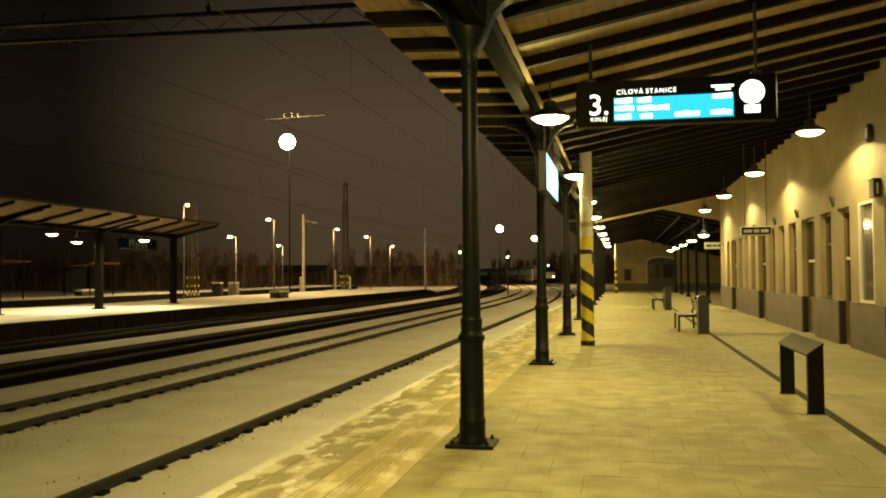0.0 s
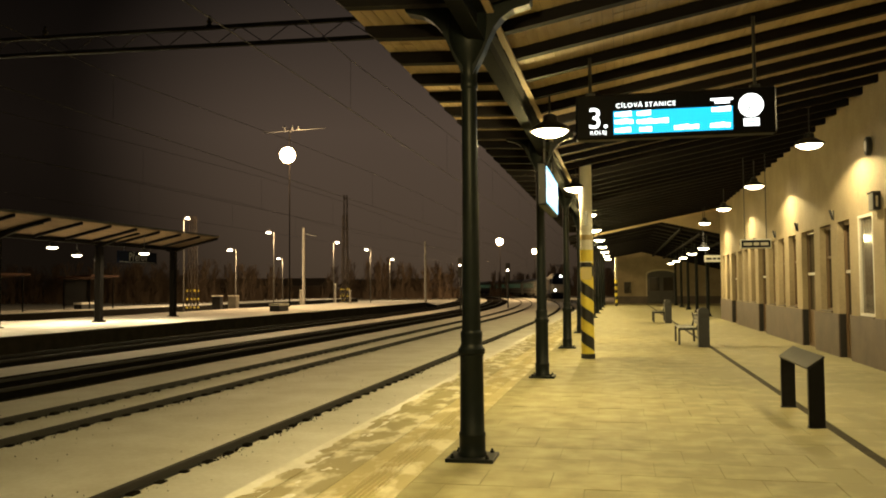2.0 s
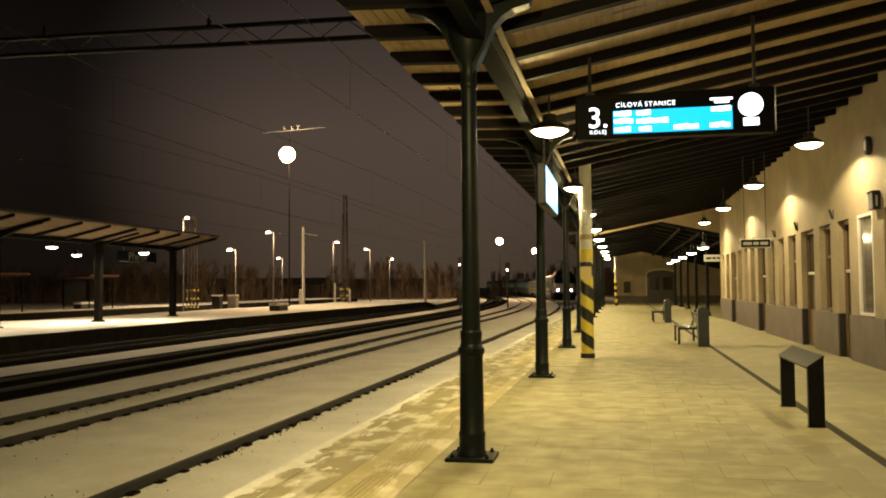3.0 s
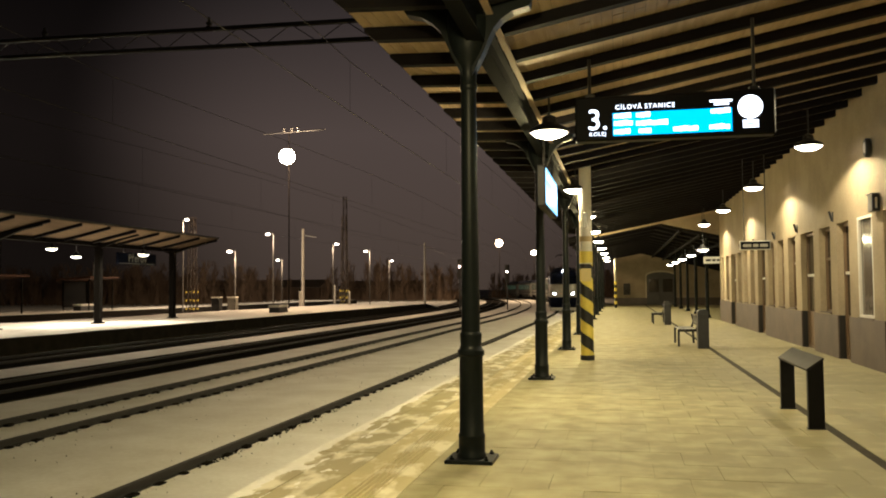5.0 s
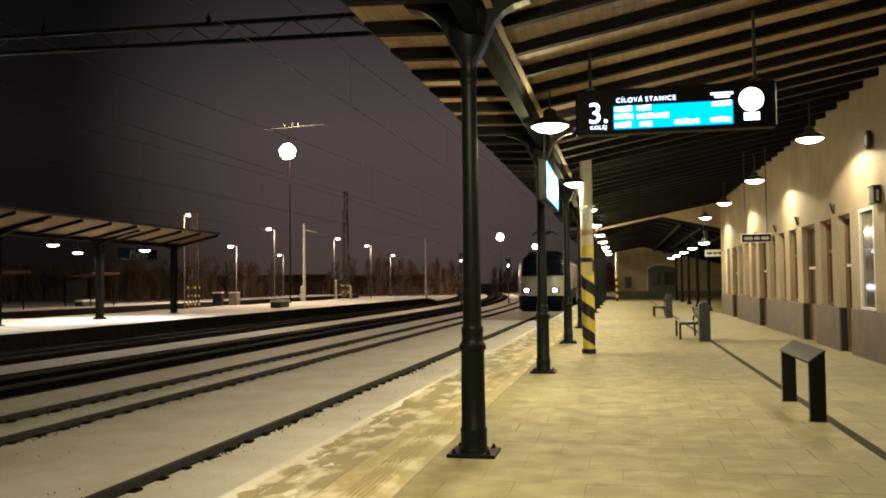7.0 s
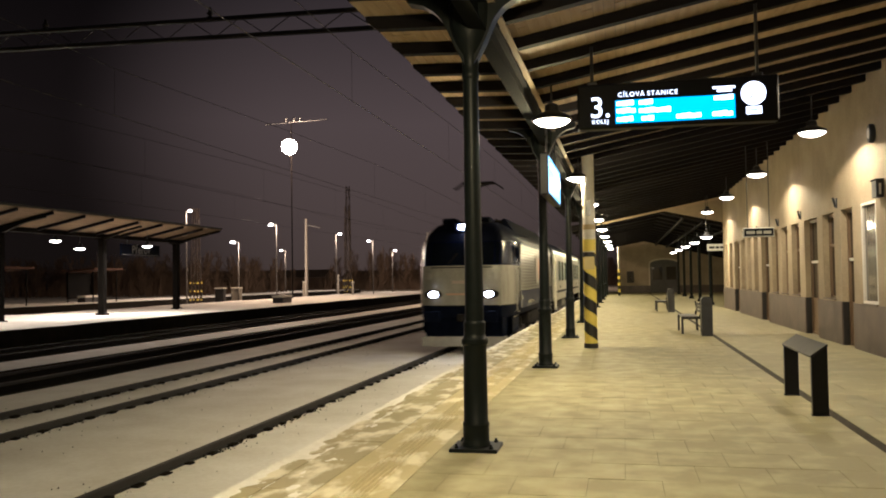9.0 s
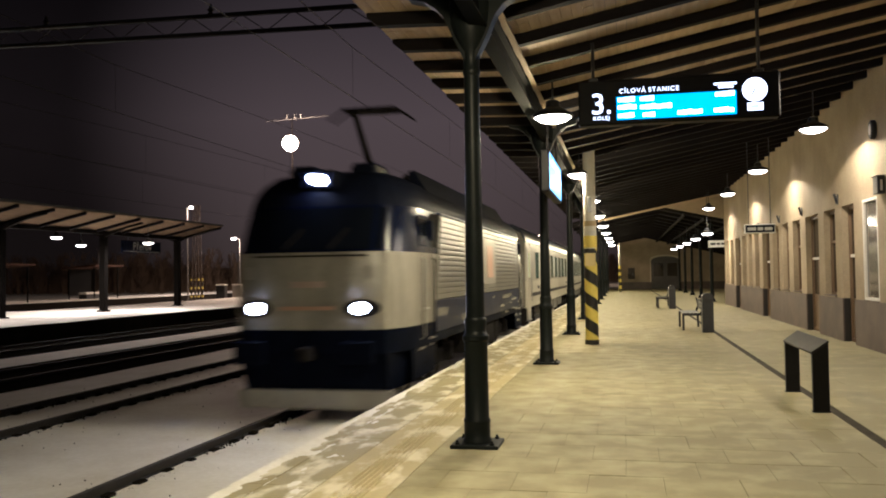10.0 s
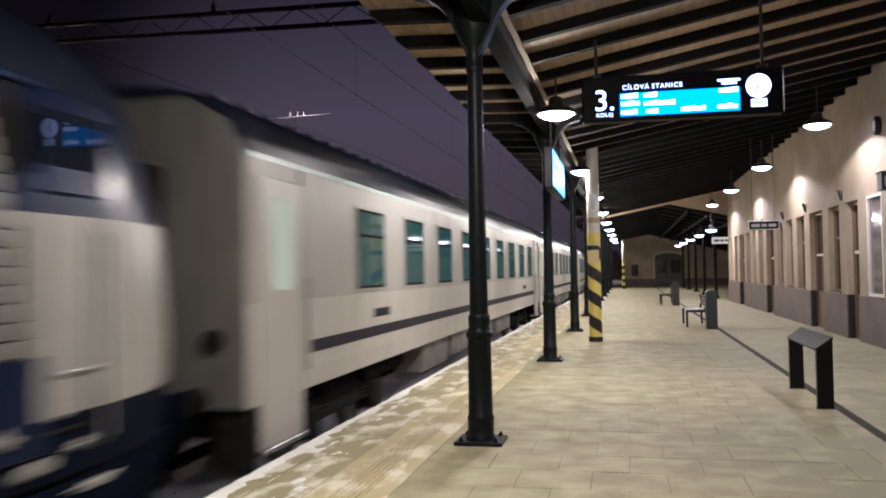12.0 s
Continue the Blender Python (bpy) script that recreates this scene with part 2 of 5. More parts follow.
COOLGLOW = glow("cool_street_lamp_glow", (1.0, 0.88, 0.68), 14)


# ---- tracks, on one curve ----
AXIS, BEND, RADIUS = -4.87, 60.0, 580.0        # axis of track three; where its bend begins; radius


def track_x(y, off=0.0):
    return AXIS + off - (max(0.0, y - BEND) ** 2) / (2 * RADIUS)


def strip(shape, off0, off1, z0, z1, y0, y1, step):
    """A bar along the tracks between two offsets from the axis."""
    n = max(1, int((y1 - y0) / step))
    ys = [y0 + (y1 - y0) * i / n for i in range(n + 1)]
    verts, faces = [], []
    for y in ys:
        a, b = track_x(y, off0), track_x(y, off1)
        verts += [(a, y, z0), (b, y, z0), (b, y, z1), (a, y, z1)]
    for i in range(n):
        p = 4 * i
        for k in range(4):
            faces.append((p + k, p + (k + 1) % 4, p + 4 + (k + 1) % 4, p + 4 + k))
    faces += [(3, 2, 1, 0), (4 * n, 4 * n + 1, 4 * n + 2, 4 * n + 3)]
    return shape.add(verts, faces)


HEAD = -0.55                                    # height of the rail heads
snow_ground = Shape()
GX = [-900, -300, -120, -70] + [-60 + 1.5 * i for i in range(38)] + [-2.9, 20, 60, 300, 900]
GY = [-300, -60, -10] + [-4 + 2.0 * i for i in range(60)] + [130, 160, 220, 400, 900, 2500]
snow_ground.add([(x, y, -0.665 + (0.02 * noise.noise((x * 0.7, y * 0.25, 0)) if -60 < x < -3 else 0)) for y in GY for x in GX],
                [(j * len(GX) + i, j * len(GX) + i + 1, (j + 1) * len(GX) + i + 1, (j + 1) * len(GX) + i) for j in range(len(GY) - 1) for i in range(len(GX) - 1)])
solid("ground", snow_ground, SNOW, "snow-covered station yard ground between the tracks", "ground", "structure", smooth=True)

for number, off, dark in (("three", 0.0, False), ("two", -5.06, False), ("one", -9.75, True), ("far", -15.4, True)):
    rails = thing("railway_track", pose(0, 0, 0), "pair of dark steel rails half buried in snow" if not dark else "pair of steel rails on dark wet ballast", "track", "railway tracks", "structure")
    for side in (-0.7525, 0.7525):
        s = Shape()
        strip(s, off + side - 0.036, off + side + 0.036, HEAD - 0.045, HEAD - 0.006, -14, 260, 3)
        strip(s, off + side - 0.012, off + side + 0.012, HEAD - 0.12, HEAD - 0.045, -14, 260, 3)
        strip(s, off + side - 0.07, off + side + 0.07, HEAD - 0.16, HEAD - 0.1, -14, 260, 3)
        rail = part("rail", s, RAIL, rails)
        part("rail_head", strip(Shape(), off + side - 0.03, off + side + 0.03, HEAD - 0.006, HEAD, -14, 260, 3), RAIL, rail)
    if dark:
        part("ballast_bed", strip(Shape(), off - 1.75, off + 1.75, -0.8, -0.63, -14, 200, 3), BALLAST, rails, "dark wet ballast bare of snow")
    else:
        # ballast stones that show through along each rail
        s = Shape()
        rng = random.Random(5 + int(off * 10))
        for i in range(2600):
            y = rng.uniform(5, 32) if rng.random() < 0.75 else rng.uniform(32, 110)
            side = rng.choice((-0.7525, 0.7525))
            x = track_x(y, off + side) + rng.choice((-1, 1, 1, 1)) * rng.uniform(0.07, 0.08 + 0.22 * rng.random())
            r = rng.uniform(0.008, 0.034) * (1.0 if noise.noise((y * 0.9, x, off)) > -0.05 else 0.4)
            s.add([(x - r, y - r, -0.70), (x + r, y - r * 1.6, -0.70), (x + r * 1.3, y + r, -0.70), (x - r, y + r * 1.5, -0.70), (x + 0.1 * r, y, -0.66 + r * 0.8)],
                  [(0, 1, 4), (1, 2, 4), (2, 3, 4), (3, 0, 4)])
        for i in range(260):
            y, x, r = rng.uniform(5, 30), rng.uniform(-1.6, 2.4) + AXIS + off, rng.uniform(0.008, 0.022)
            s.add([(x - r, y - r, -0.70), (x + r, y - r, -0.70), (x + r, y + r, -0.70), (x - r, y + r, -0.70), (x, y, -0.655 + 0.6 * r)], [(0, 1, 4), (1, 2, 4), (2, 3, 4), (3, 0, 4)])
        clips = Shape()
        for k in range(150):
            y = 4.0 + 0.61 * k
            for side in (-0.7525, 0.7525):
                for d in (-0.11, 0.11):
                    x = track_x(y, off + side + d) + rng.uniform(-0.01, 0.01)
                    clips.box(x - 0.05, x + 0.05, y - 0.07, y + rng.uniform(0.03, 0.1), -0.7, HEAD - 0.085 + rng.uniform(-0.01, 0.01))
        part("rail_fastenings", clips, BALLAST, rails, "dark rail fastenings at each sleeper", kind="stuff")
        part("ballast_stones", s, BALLAST, rails, "dark stones poking through snow", kind="stuff")

# ---- platform one ----
EDGE, WALL, FAR_END = -3.16, 5.0, 84.0
body = Shape().box(EDGE + 0.06, 14.0, -14, FAR_END + 8, -1.1, -0.06)
solid("platform", body, CONCRETE, "concrete island under the station platform paving", "platform", "structure")

# ---- canopy over platform one ----
VALLEY, ROOF_Z, SLOPE, LEFT_EDGE, CANOPY_END = -1.42, 4.42, 0.197, -2.76, 45.0
canopy = thing("platform_canopy", pose(0, 0, 0), "timber platform canopy with dark rafters and pale boarding", "canopy", kind="structure")


def roof_z(x):
    """Underside of the rafters."""
    return ROOF_Z + (max(0.0, x + 1.2) * SLOPE if x > -1.2 else (-1.2 - x) * 0.035)


rafter_y = [2.53 + 1.093 * i for i in range(-4, 39)]
right = Shape().prism([(-1.3, ROOF_Z), (WALL + 0.12, roof_z(WALL + 0.12)), (WALL + 0.12, roof_z(WALL + 0.12) + 0.15), (-1.3, ROOF_Z + 0.15)], -0.065, 0.065)
left = Shape().prism([(LEFT_EDGE, roof_z(LEFT_EDGE) + 0.1), (LEFT_EDGE + 0.12, roof_z(LEFT_EDGE)), (-1.3, ROOF_Z), (-1.3, ROOF_Z + 0.15), (LEFT_EDGE, roof_z(LEFT_EDGE) + 0.15)], -0.065, 0.065)
right_mesh, left_mesh = mesh_of("rafter", right, RAFTER), mesh_of("rafter", left, RAFTER)
for y in rafter_y:
    part("rafter", right_mesh, None, canopy, m=pose(0, y, 0))
    part("rafter", left_mesh, None, canopy, m=pose(0, y, 0))
boards = Shape()
rng = random.Random(3)
x = LEFT_EDGE - 0.02
while x < WALL:
    w = 0.125
    z = roof_z(x + w / 2) + 0.2
    for k in range(8):
        y0 = -2.2 + 6.0 * k + rng.uniform(-0.02, 0.02)
        d = rng.uniform(0, 0.004)
        boards.prism([(x + 0.003, roof_z(x) + 0.15 + d), (x + w - 0.003, roof_z(x + w) + 0.15 + d), (x + w - 0.003, roof_z(x + w) + 0.175 + d), (x + 0.003, roof_z(x) + 0.175 + d)], y0, min(y0 + 5.995, CANOPY_END))
    x += w
part("boarding", boards, BOARD, canopy, "pale pine boards above the rafters")
cover = Shape().prism([(LEFT_EDGE - 0.05, roof_z(LEFT_EDGE) + 0.185), (-1.2, ROOF_Z + 0.185), (WALL + 0.3, roof_z(WALL + 0.3) + 0.185), (WALL + 0.3, roof_z(WALL + 0.3) + 0.22), (-1.2, ROOF_Z + 0.22), (LEFT_EDGE - 0.05, roof_z(LEFT_EDGE) + 0.22)], -2.3, CANOPY_END + 0.1)
part("roof_sheet", cover, DARKSTEEL, canopy)
beam = Shape()
beam.prism([(-1.43, 4.12), (-1.27, 4.12), (-1.27, 4.14), (-1.335, 4.15), (-1.335, 4.38), (-1.27, 4.395), (-1.27, 4.418), (-1.43, 4.418), (-1.43, 4.395), (-1.365, 4.38), (-1.365, 4.15), (-1.43, 4.14)], -2, 82)
part("valley_beam", beam, mat("dull_dark_beam_paint", (0.006, 0.007, 0.007), (0.003, 0.0035, 0.0035), 0.85, scale=6, bump=0.2, spec=0.03), canopy, "dark green riveted iron beam")
part("valley_board", Shape().box(-1.25, -1.18, -2, CANOPY_END - 0.1, 4.395, 4.416), BOARD, canopy, "pale board beside the valley beam")
part("end_fascia", Shape().prism([(-1.3, ROOF_Z), (WALL, roof_z(WALL)), (WALL, roof_z(WALL) + 0.15), (-1.3, ROOF_Z + 0.15)], CANOPY_END - 0.06, CANOPY_END), RAFTER, canopy)
part("end_board", Shape().prism([(-1.3, ROOF_Z - 0.11), (WALL, roof_z(WALL) - 0.11), (WALL, roof_z(WALL) - 0.004), (-1.3, ROOF_Z - 0.004)], CANOPY_END - 0.05, CANOPY_END - 0.01), BOARD, canopy, "pale board closing the canopy's end")
solid("gable_infill", Shape().prism([(1.75, roof_z(1.75) - 0.01), (2.0, 5.02), (WALL - 0.004, 4.33), (WALL - 0.004, roof_z(WALL) + 0.1)], CANOPY_END + 0.002, CANOPY_END + 0.11), PLASTER, "ochre plastered infill above the low far canopy", "wall", "structure")
# lower roof that carries on beyond the end of the wall
far_roof = thing("far_canopy", pose(0, 0, 0), "dark low gabled canopy beyond the station wall", "canopy", kind="structure")


def far_z(x):
    """Underside of the low gabled roof: its ridge is at x = 2."""
    return 5.08 - (0.185 * (2.0 - x) if x < 2.0 else 0.244 * (x - 2.0))


def gable_bar(x0, x1, low, high, y0, y1):
    """A bar that follows both slopes of the far roof."""
    xs = (x0, 2.0, x1)
    return Shape().prism([(x, far_z(x) + low) for x in xs] + [(x, far_z(x) + high) for x in reversed(xs)], y0, y1)


part("roof_slope", gable_bar(LEFT_EDGE, 9.9, 0.0, 0.14, CANOPY_END + 0.12, FAR_END), RAFTER, far_roof)
for i in range(13):
    y = CANOPY_END + 0.4 + 3.1 * i
    part("tie_beam", gable_bar(LEFT_EDGE, 9.8, -0.16, -0.002, y, y + 0.16), RAFTER, far_roof)
for x in (3.1, 4.1, 5.4):
    part("purlin", Shape().box(x - 0.06, x + 0.06, CANOPY_END + 0.2, FAR_END - 0.1, far_z(x) - 0.27, far_z(x) - 0.15), RAFTER, far_roof)

# ---- station wall, with openings ----
openings = []                                   # y0, y1, sill
for k in range(-3, 3):
    b = BAY * k
    openings += [(23.75 + b, 25.35 + b, 0.0), (26.1 + b, 27.2 + b, 1.02), (27.9 + b, 28.95 + b, 1.02 if k != -1 else 0.0), (29.6 + b, 30.75 + b, 1.02)]
openings = sorted(o for o in openings if o[0] > -1 and o[1] < 44.5)
HEADZ, WALL_T = 3.14, 0.45
wall = Shape()
plinth = Shape()
y = -2.0
for y0, y1, sill in openings + [(45.0, 45.0, 0)]:
    wall.box(WALL, WALL + WALL_T, y, y0, 1.0, HEADZ)
    plinth.box(WALL - 0.03, WALL + WALL_T, y, y0, -0.1, 1.0)
    if y1 > y0:
        if sill > 0:
            plinth.box(WALL - 0.03, WALL + WALL_T, y0, y1, -0.1, 1.0)
            wall.box(WALL - 0.02, WALL + WALL_T, y0, y1, 1.0, sill)
    y = y1
wall.box(WALL, WALL + WALL_T, -2, 45.0, HEADZ, 6.6)
solid("wall_east", wall, PLASTER, "ochre plastered station wall with tall openings", "wall", "structure")
solid("wall_plinth", plinth, PLINTH, "brown stone plinth along the station wall", "plinth", "structure")
solid("back_wall", Shape().box(WALL + 3.0, WALL + 3.2, -2, 44.9, 0, 6.6), PLASTER, "plain inner wall of the station rooms", "wall", "structure")
solid("end_wall", Shape().box(WALL + WALL_T, WALL + 3.2, 45 - 0.4, 45.0, -0.1, 6.6), PLASTER, "ochre plastered end wall of the station", "wall", "structure")
# added wall, never in view, that shuts the space behind the camera
solid("unseen_rear_screen", Shape().box(LEFT_EDGE, WALL + 3.2, -2.6, -2.35, -0.1, 6.6), PLASTER, "unseen wall added to close off the platform behind the camera", "wall", "structure")


# ---- paving of platform one ----
# snow patches thicken to the left, painting the lamps' brighter side into the slabs
SLABMAT = mat("snow_dusted_slab_with_painted_light", (0.25, 0.221, 0.109), (0.205, 0.18, 0.087), 0.72, scale=1.4, bump=0.35, fine=26, contrast=0.5, placed=True, mask=((0.365, 0.331, 0.184), 2.8, 0.53, 0.36), lit_side=(-1.9, 2.4, 0.26))
COPING = mat("damp_coping_slab", (0.37, 0.325, 0.165), (0.27, 0.232, 0.115), 0.6, scale=2.0, bump=0.4, fine=30, placed=True, stretch=(1.5, 0.7, 1), mask=((0.68, 0.645, 0.49), 2.3, 0.485, 0.12))
GUIDE = mat("yellowish_guide_strip", (0.50, 0.43, 0.22), (0.38, 0.32, 0.155), 0.65, scale=2.0, bump=0.3, fine=30, placed=True, stretch=(1.5, 0.7, 1), mask=((0.70, 0.65, 0.47), 2.3, 0.50, 0.12))
JOINT = mat("dark_paving_joint", (0.31, 0.28, 0.17), (0.21, 0.185, 0.115), 0.9, scale=2)
paving = solid("pavement", Shape().box(EDGE + 0.02, WALL + 8, -13, FAR_END + 6, -0.06, -0.007), JOINT, "snow-dusted square concrete paving slabs of the platform", "pavement", "structure")


def slab_shape(s, x, y, w, l, z=0.0, b=0.003, gap=0.0015):
    x0, x1, y0, y1 = x + gap, x + w - gap, y + gap, y + l - gap
    v = [(x0, y0, -0.05), (x1, y0, -0.05), (x1, y1, -0.05), (x0, y1, -0.05), (x0, y0, z - b), (x1, y0, z - b), (x1, y1, z - b), (x0, y1, z - b),
         (x0 + b, y0 + b, z), (x1 - b, y0 + b, z), (x1 - b, y1 - b, z), (x0 + b, y1 - b, z)]
    return s.add(v, [(0, 1, 5, 4), (1, 2, 6, 5), (2, 3, 7, 6), (3, 0, 4, 7), (4, 5, 9, 8), (5, 6, 10, 9), (6, 7, 11, 10), (7, 4, 8, 11), (8, 9, 10, 11)])


DRAIN0, DRAIN1 = 2.35, 2.47
LEFT_W, RIGHT_W = 0.5929, 0.625
slab_far = Shape()
rng = random.Random(21)
slab_meshes = {w: mesh_of("slab", slab_shape(Shape(), 0, 0, w, 0.6), SLABMAT) for w in (LEFT_W, LEFT_W / 2, RIGHT_W, RIGHT_W / 2)}
for k in range(146):
    y = -3.0 + 0.6 * k
    row, x = [], -1.8
    for w, count, start in ((LEFT_W, 7, -1.8), (RIGHT_W, 4, DRAIN1)):
        widths = [w] * count if k % 2 else [w / 2] + [w] * (count - 1) + [w / 2]
        x = start
        for each in widths:
            row.append((x, each))
            x += each
    for x, w in row:
        z = rng.uniform(-0.0025, 0.0015)
        if 5.0 < y < 19.0:
            part("slab", slab_meshes[w], None, paving, m=pose(x, y, z, rng.uniform(-0.12, 0.12), rng.uniform(-0.12, 0.12), rng.uniform(-0.1, 0.1)))
        else:
            slab_shape(slab_far, x, y, w, 0.6, z)
part("far_slabs", slab_far, SLABMAT, paving, kind="stuff")
part("side_apron", Shape().box(WALL + 0.001, 9.6, 45.01, FAR_END + 0.3, -0.013, -0.002), SLABMAT, paving)
guide = solid("guide_strip", Shape().box(-1.99, -1.805, -3, FAR_END, -0.05, -0.001).box(-2.44, -2.26, -3, FAR_END, -0.05, -0.001), GUIDE, "yellowish strip beside the ribbed guide line", "pavement", "structure")
rib = mesh_of("guide_rib", Shape().prism([(-0.016, -0.012), (0.016, -0.012), (0.010, 0.009), (-0.010, 0.009)], -3, FAR_END), GUIDE)
for i in range(6):
    part("guide_rib", rib, None, guide, m=pose(-2.235 + 0.047 * i, 0, 0))
edge = solid("platform_edge", Shape().box(EDGE + 0.03, -2.46, -3, FAR_END, -0.3, -0.02), JOINT, "damp concrete coping with packed snow along the platform edge", "kerb", "structure")
coping_mesh = mesh_of("coping_slab", slab_shape(Shape(), 0, 0, 0.44, 1.0), COPING)
nose_mesh = mesh_of("edge_stone", Shape().prism([(0.0, -0.22), (0.255, -0.22), (0.255, 0.0), (0.02, 0.0), (0.0, -0.02)], 0.004, 0.996), COPING)
for k in range(86):
    part("coping_slab", coping_mesh, None, edge, m=pose(-2.895, -2.5 + k, rng.uniform(-0.002, 0.002)))
    part("edge_stone", nose_mesh, None, edge, m=pose(EDGE, -2.5 + k, rng.uniform(-0.003, 0.001), 0, 0, rng.uniform(-0.15, 0.15)))
# low broken ridge of packed snow along the edge, and thin patches on the coping
ridge = Shape()
NX, NY = 29, 900
xs = [EDGE + 0.012 + 0.0225 * i for i in range(NX)]
ys = [2.0 + 0.04 * j if j < 600 else 26.0 + 0.16 * (j - 600) for j in range(NY)]


def snow_depth(x, y):
    near = max(0.0, 1.0 - (x - EDGE) / 0.17)
    broken = noise.noise((x * 3.2, y * 1.1, 3.1)) + 0.45 * noise.noise((x * 9.0, y * 4.5, 8.2)) + 0.25 * noise.noise((x * 24.0, y * 15.0, 4.4))
    return 0.022 * (broken + 1.0 * near - 0.42)


ridge.add([(x, y, max(-0.02, min(0.016, snow_depth(x, y)))) for y in ys for x in xs],
          [(j * NX + i, j * NX + i + 1, (j + 1) * NX + i + 1, (j + 1) * NX + i) for j in range(NY - 1) for i in range(NX - 1)])
solid("edge_snow", ridge, SNOW, "packed snow lying in patches along the platform edge", "snow", "stuff", smooth=True)
drain = solid("drain_channel", Shape().box(DRAIN0 + 0.004, DRAIN1 - 0.004, -3, FAR_END, -0.05, -0.003), mat("grimy_drain_grating", (0.06, 0.052, 0.036), (0.03, 0.026, 0.018), 0.8, scale=9, bump=0.5, spec=0.05), "dark narrow drain channel in the paving", "drain", "structure")


# ---- platform things ----
def column(y):
    c = thing("iron_column", pose(VALLEY - 0.03, y, 0), "dark green cast-iron canopy column on a bolted base plate", "column", "canopy columns")
    plate = part("base_plate", Shape().soft_box(-0.235, 0.235, -0.22, 0.22, -0.004, 0.035, 0.008), IRON, c)
    for sx in (-1, 1):
        for sy in (-1, 1):
            part("bolt", Shape().lathe([(0.022, 0.03), (0.022, 0.055), (0.012, 0.056), (0.012, 0.075)], 6, (sx * 0.17, sy * 0.17, 0)), IRON, plate)
    part("pedestal", Shape().lathe([(0.145, 0.03), (0.145, 0.06), (0.130, 0.08), (0.130, 0.22), (0.134, 0.235), (0.134, 0.255), (0.122, 0.27), (0.116, 1.0), (0.12, 1.01), (0.12, 1.02)], 16), IRON, c, smooth=True)
    part("collar", Shape().lathe([(0.12, 1.02), (0.134, 1.035), (0.134, 1.075), (0.116, 1.095), (0.104, 1.13), (0.110, 1.22), (0.110, 1.24), (0.096, 1.26)], 20), IRON, c, smooth=True)
    part("shaft", Shape().lathe([(0.094, 1.25), (0.086, 2.2), (0.076, 3.66)], 20), IRON, c, smooth=True)
    part("capital", Shape().lathe([(0.076, 3.66), (0.088, 3.68), (0.088, 3.72), (0.08, 3.74), (0.088, 3.86), (0.125, 3.95), (0.175, 4.06), (0.205, 4.17), (0.215, 4.3), (0.215, 4.41)], 16), IRON, c, smooth=True)
    for s in (-1, 1):
        curve = [(0.05, 3.80), (0.115, 3.93), (0.165, 4.03), (0.215, 4.15), (0.27, 4.26), (0.35, 4.35), (0.46, 4.42), (0.62, 4.46), (0.64, 4.49), (0.64, 4.56), (0.05, 4.56)]
        part("bracket", Shape().prism([(s * x, z) for x, z in curve], -0.085, 0.085), IRON, c)
    return c


first_column = column(COLUMNS_Y[0])
for y in COLUMNS_Y[1:]:
    copy_thing(first_column, pose(VALLEY - 0.03, y, 0))


def pendant(x, y, z, top, diffuser=LAMPGLOW):
    """z is the lower rim of the shade."""
    p = thing("pendant_lamp", pose(x, y, z), "lit round pendant lamp with dark shade hanging from the canopy", "lamp", "platform pendant lamps")
    part("rod", Shape().rod((0, 0, 0.16), (0, 0, top - z), 0.014), DARKSTEEL, p)
    part("shade", Shape().lathe([(0.30, 0.0), (0.305, 0.02), (0.28, 0.06), (0.17, 0.12), (0.11, 0.15), (0.10, 0.24), (0.05, 0.27), (0.02, 0.28)], 28), DARKSTEEL, p, "dark enamelled dish shade", smooth=True)
    part("diffuser", Shape().lathe([(0.02, -0.085), (0.11, -0.078), (0.2, -0.05), (0.27, 0.0), (0.27, 0.004)], 28), diffuser, p, "glowing opal diffuser", smooth=True)
    return p


lamp_left = pendant(*LAMPS_LEFT[0], roof_z(-1.0) + 0.2)
for x, y, z in LAMPS_LEFT[1:]:
    copy_thing(lamp_left, pose(x, y, z))
lamp_right = pendant(*LAMPS_RIGHT[0], roof_z(4.0) + 0.2)
for x, y, z in LAMPS_RIGHT[1:]:
    copy_thing(lamp_right, pose(x, y, z))
pendant(*LAMPS_FAR[0], roof_z(4.0) + 0.2)
lamp_far = pendant(*LAMPS_FAR[1], far_z(4.0) + 0.05)
for x, y, z in LAMPS_FAR[2:]:
    copy_thing(lamp_far, pose(x, y, z))

# ---- departure display ----
SCREENBLUE = glow("blue_display_screen", (0.0, 0.42, 0.80), 1.35, (0.02, 0.05, 0.1))
SCREENWHITE = glow("white_display_lettering", (0.85, 0.95, 1.0), 2.2)
CLOCKFACE = glow("lit_clock_face", (0.9, 0.97, 1.0), 2.6)
HOUSING = mat("black_display_housing", (0.004, 0.004, 0.006), (0.003, 0.003, 0.004), 0.5, scale=8, spec=0.12)


